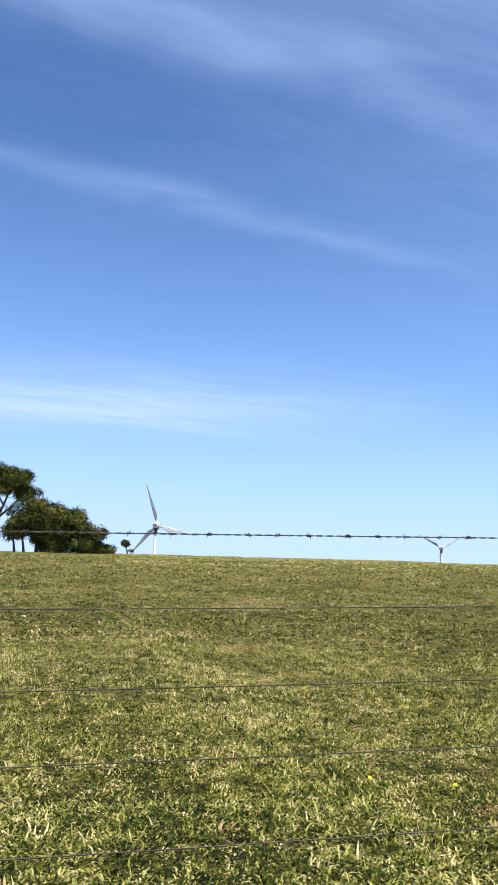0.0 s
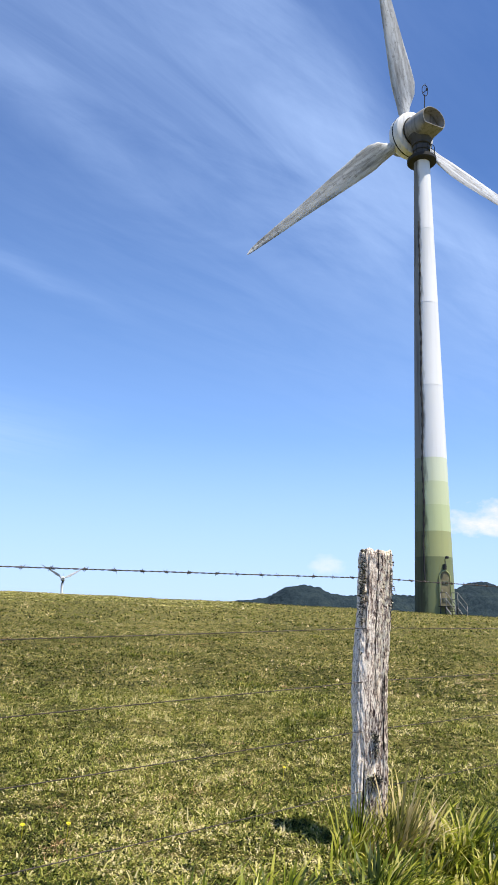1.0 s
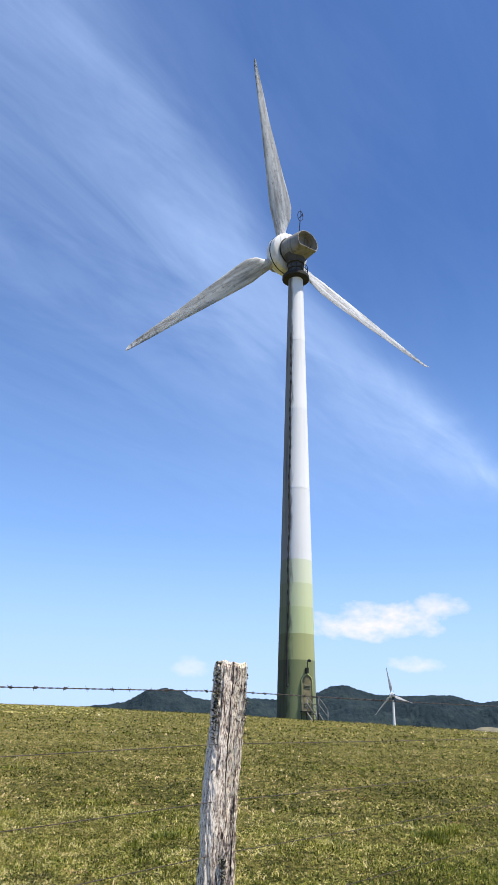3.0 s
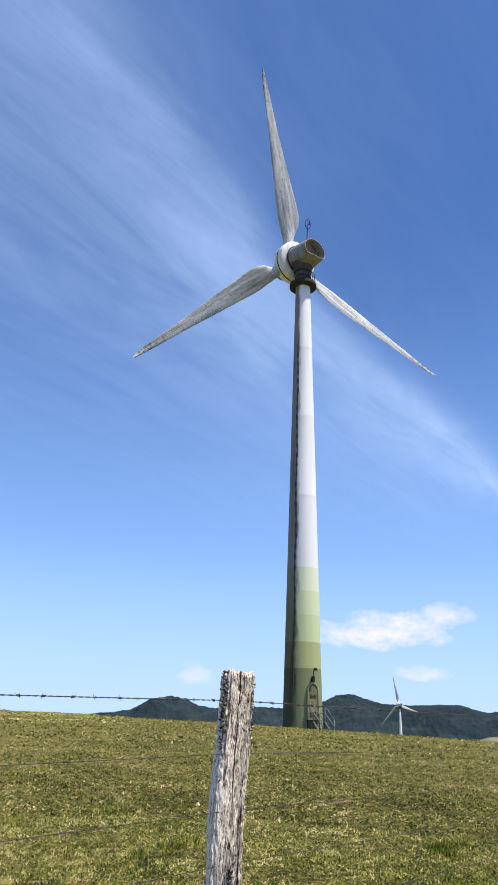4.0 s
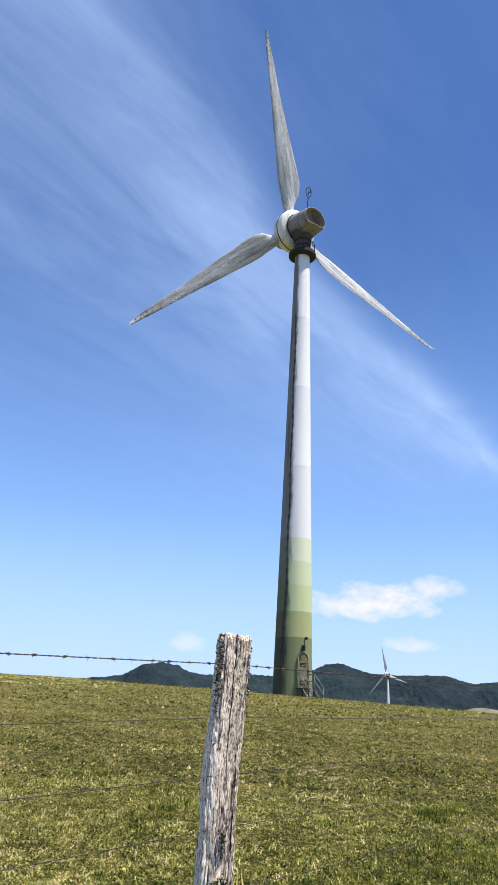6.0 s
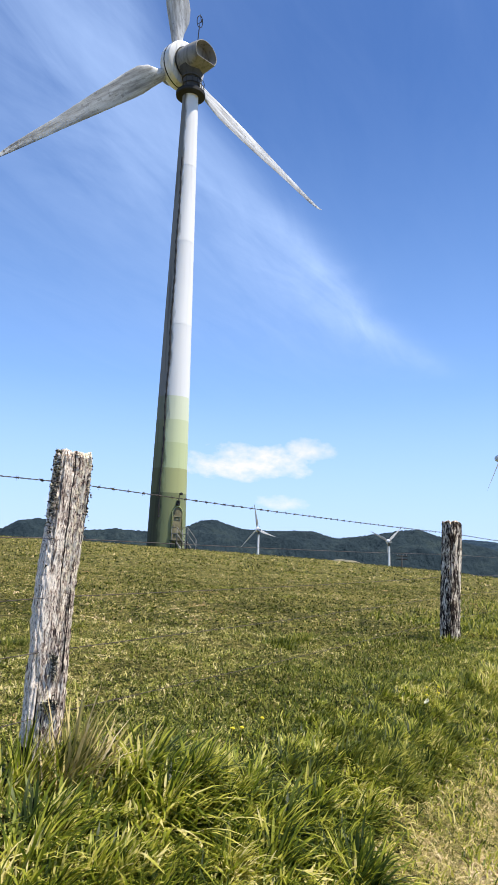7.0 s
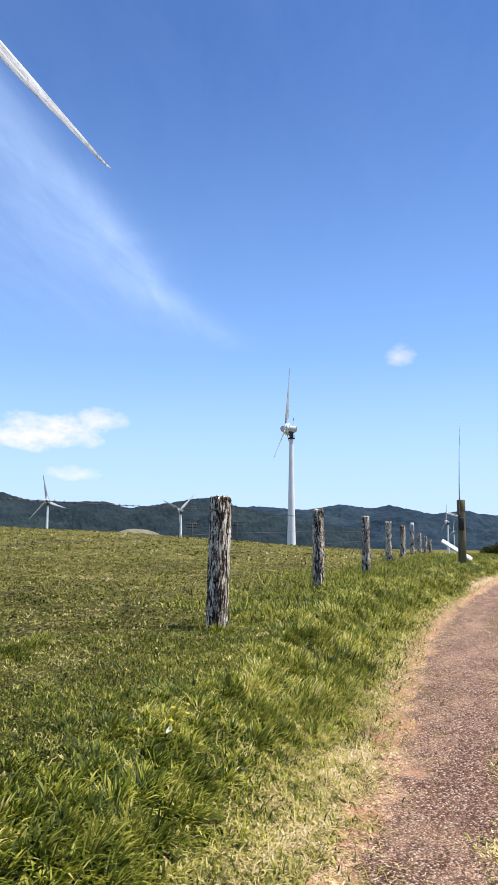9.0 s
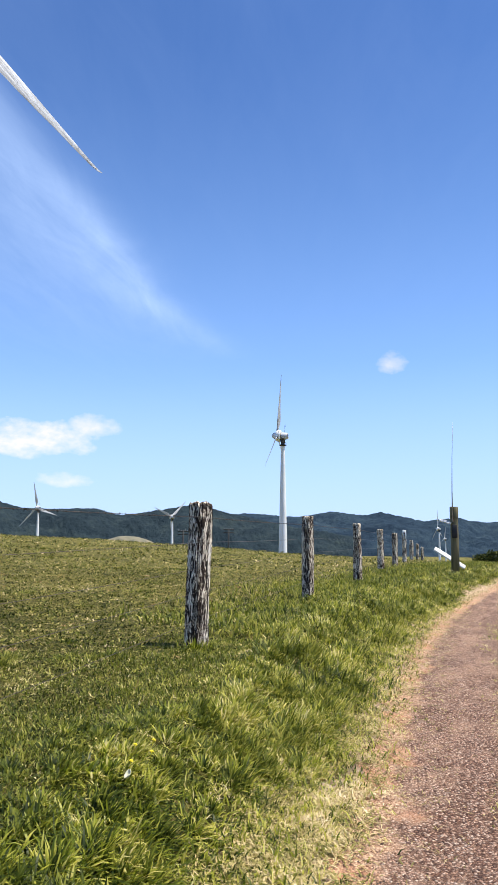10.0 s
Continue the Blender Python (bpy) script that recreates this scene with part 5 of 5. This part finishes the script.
# matted dry grass on the inner edge of the verge
ux = np.concatenate([rng.uniform(0, 9, 40000), rng.uniform(9, 34, 16000)])
x, y = ux, edge_y(ux) + np.where(ux < 4.4, 0.22, 0.13) + rng.normal(0, 0.2, len(ux))
keep = wave(x, y, 41, 0.7) + 0.7 * wave(x, y, 44, 0.25) + rng.uniform(-0.5, 0.5, len(x)) > 0.0
blades("dry_grass", x[keep], y[keep], 0.07, np.where(x[keep] < 9, 0.0075, 0.013), 2.3, STRAW, "flattened straw coloured grass along the track", 6, 0.0, None, 0.006)
ux = rng.uniform(1, 20, 13000)
x, y = ux, edge_y(ux) - np.abs(rng.normal(0.0, 0.34, len(ux)))
keep = wave(x, y, 45, 0.6) + rng.uniform(-0.7, 0.7, len(x)) > 0.15
blades("loose_straw", x[keep], y[keep], 0.055, np.where(x[keep] < 9, 0.004, 0.01), 3.6, STRAW, "loose dry straw strewn on the gravel edge", 16, 0.0, None, 0.008)
ux = rng.uniform(0, 22, 40000)
x, y = ux, edge_y(ux) + rng.normal(0.3, 0.22, len(ux))
keep = wave(x, y, 42, 0.45) + rng.uniform(-0.6, 0.6, len(x)) > np.where(x < 4.2, 0.3, -0.25)
blades("short_verge_grass", x[keep], y[keep], 0.085, 0.0085, 1.2, LONG, "short worn grass at the foot of the verge", 7, 0.0)

# worn yellow-green mat between verge and soil
cx = rng.uniform(1.5, 14, 2300)
cy = edge_y(cx) + rng.normal(0.24, 0.2, len(cx))
keep = wave(cx, cy, 47, 0.8) + rng.uniform(-0.6, 0.6, len(cx)) > -0.25
tufts("worn_grass", cx[keep], cy[keep], 14, 0.06, 0.055, 0.0085, 2.0, MAT, "trodden yellow-green grass beside the bare soil", 85)

# a bed of straw where the bank meets the track
ux = rng.uniform(2.2, 7.0, 24000)
x, y = ux, edge_y(ux) + rng.normal(0.14, 0.15, len(ux))
keep = 0.6 * wave(x, y, 48, 0.5) + rng.uniform(-0.6, 0.6, len(x)) > -0.3
blades("straw_bed", x[keep], y[keep], 0.075, 0.0062, 2.6, STRAW, "thick bed of flattened straw beside the track", 26, -0.002)

# grass that grows in the track's far side
cx = np.array((6.0, 6.05, 5.72, 7.3, 7.7, 9.3, 9.9, 11.0, 12.1, 12.8, 14.0, 16.1, 17.4, 19.0, 22.0))
cy = np.array((1.32, 1.16, 1.2, 1.46, 1.5, 1.62, 1.75, 1.9, 2.0, 2.05, 2.3, 2.5, 2.75, 2.7, 2.9))
n = 240
x = np.repeat(cx, n) + rng.normal(size=len(cx) * n) * 0.15
y = np.repeat(cy, n) + rng.normal(size=len(cx) * n) * 0.08
blades("track_grass", x, y, 0.045, 0.007, 1.9, MAT, "dry grass patches growing in the gravel", 8, -0.01)
ux = rng.uniform(4.5, 28, 9000)
x, y = ux, edge_y(ux) - 1.36 + rng.normal(0, 0.16, len(ux))
keep = wave(x, y, 91, 2.6) + 0.6 * wave(x, y, 92, 0.7) + rng.uniform(-0.4, 0.4, len(x)) > 0.45
blades("crown_grass", x[keep], y[keep], 0.05, np.where(x[keep] < 12, 0.007, 0.014), 1.9, MAT, "dry worn grass along the middle of the track", 19, -0.004)
ux = np.concatenate([rng.uniform(2, 14, 9000), rng.uniform(14, 46, 13000)])
x, y = ux, edge_y(ux) - 2.2 - np.abs(rng.normal(0, 0.9, len(ux)))
blades("far_verge_grass", x, y, 0.09, 0.014, 1.2, TURF, "short grass beyond the track", 9)

# tall tufts round the foot of the posts
for k, (px, py, *_) in enumerate(POSTS[1:6]):
    tufts("post_tuft", np.array((px + 0.06, px + 0.15, px - 0.1)), np.array((py - 0.12, py + 0.05, py - 0.08)), 150, 0.13, 0.27 if k == 0 else 0.12, 0.009, 0.85, LONG, "tall grass tuft round a post's foot", 40 + k, 1.0, 3)
tufts("dry_stems", np.array((2.64, 2.74, 2.6)), np.array((3.02, 3.06, 2.98)), 60, 0.12, 0.34, 0.011, 0.75, STRAW, "dry pale stems standing round a post's foot", 49, 1.0, 3)


def stones(n, seed):
    """Loose chips on the track."""
    rng = np.random.RandomState(seed)
    x = 2.2 + 14 * rng.uniform(0, 1, n) ** 1.8
    y = edge_y(x) - rng.uniform(-0.1, 2.1, n)
    s = (0.0024 + 0.0042 * rng.uniform(0, 1, n) ** 2.6) * np.where(x > 7, 1.4, 1.0)
    z = ground_z(x, y)
    z = np.where(y - edge_y(x) < -0.02, -0.06 + 0.012 * wave(x, y, 5, 1.4) + 0.01 * wave(x, y, 9, 0.5), z)
    c = np.stack([x, y, z], -1)[:, None, :]
    oct6 = np.array([(1, 0.3, 0.1), (-0.3, 1, 0.3), (-1, -0.2, 0.1), (0.2, -1, 0.3), (0.1, 0, 0.62)])[None]
    jit = rng.uniform(0.6, 1.3, (n, 5, 1))
    co = (c + oct6 * jit * s[:, None, None]).reshape(-1, 3)
    k = (np.arange(n) * 5)[:, None]
    tris = np.concatenate([k + np.array(q) for q in ((0, 1, 4), (1, 2, 4), (2, 3, 4), (3, 0, 4))])
    ob = new("gravel", mesh_of("gravel", co, tris, STONE))
    tagged(ob, "loose reddish gravel chips on the track", "gravel", kind="stuff")


stones(36000, 3)


def flower_form(scale):
    bm = bmesh.new()
    tube(bm, [(0, 0, -0.12), (0.004, 0, -0.05), (0, 0, 0)], 0.0018, 5)
    for ring, (n, r, z) in enumerate(((11, 0.017 * scale, 0.002), (8, 0.011 * scale, 0.006))):
        for k in range(n):
            a = 2 * math.pi * (k + 0.5 * ring) / n
            c, s = math.cos(a), math.sin(a)
            w = 0.004
            v = [bm.verts.new(q) for q in ((0, 0, z), (r * 0.6 * c - w * s, r * 0.6 * s + w * c, z + 0.004), (r * c, r * s, z + 0.003), (r * 0.6 * c + w * s, r * 0.6 * s - w * c, z + 0.004))]
            bm.faces.new(v)
    return bm


first = None
for x, y in ((2.85, 4.5), (5.97, 3.26), (6.13, 3.25), (6.01, 3.18), (5.78, 3.15), (1.09, 3.95), (0.67, 3.98), (3.74, 3.09), (3.68, 3.1), (3.98, 3.16), (1.3, 3.9), (0.44, 6.37)):
    m = Matrix.Translation((x, y, float(ground_z(x, y)) + 0.085)) @ Matrix.Rotation(0.3, 4, "X")
    if first is None:
        first = part("dandelion", flower_form(0.8), FLOWER, None, m=m, smooth=False)
        tagged(first, "small yellow dandelion flower in the grass", "flower", "dandelions")
    else:
        copy_thing(first, m)
co, tris = [], []
for i in range(9):
    for j in range(7):
        u, v = i / 4 - 1, j / 3 - 1
        w = math.sqrt(max(0.0, 1 - u * u)) * (0.9 + 0.12 * math.sin(3 * u))
        co.append((0.03 * u, 0.02 * w * v, 0.012 * u * u + 0.011 * v * v * w + 0.003 * math.sin(5 * u + 2 * v)))
for i in range(8):
    for j in range(6):
        a = i * 7 + j
        tris += [(a, a + 7, a + 1), (a + 1, a + 7, a + 8)]
leaf = new("fallen_leaf", mesh_of("fallen_leaf", co, tris, SCRAP, True))
leaf.matrix_world = pose(5.66, 3.08, float(ground_z(5.66, 3.08)) + 0.075, -28, -22, 20)
leaf.modifiers.new("thickness", "SOLIDIFY").thickness = 0.002
tagged(leaf, "pale curled dry leaf caught in the verge grass", "leaf")
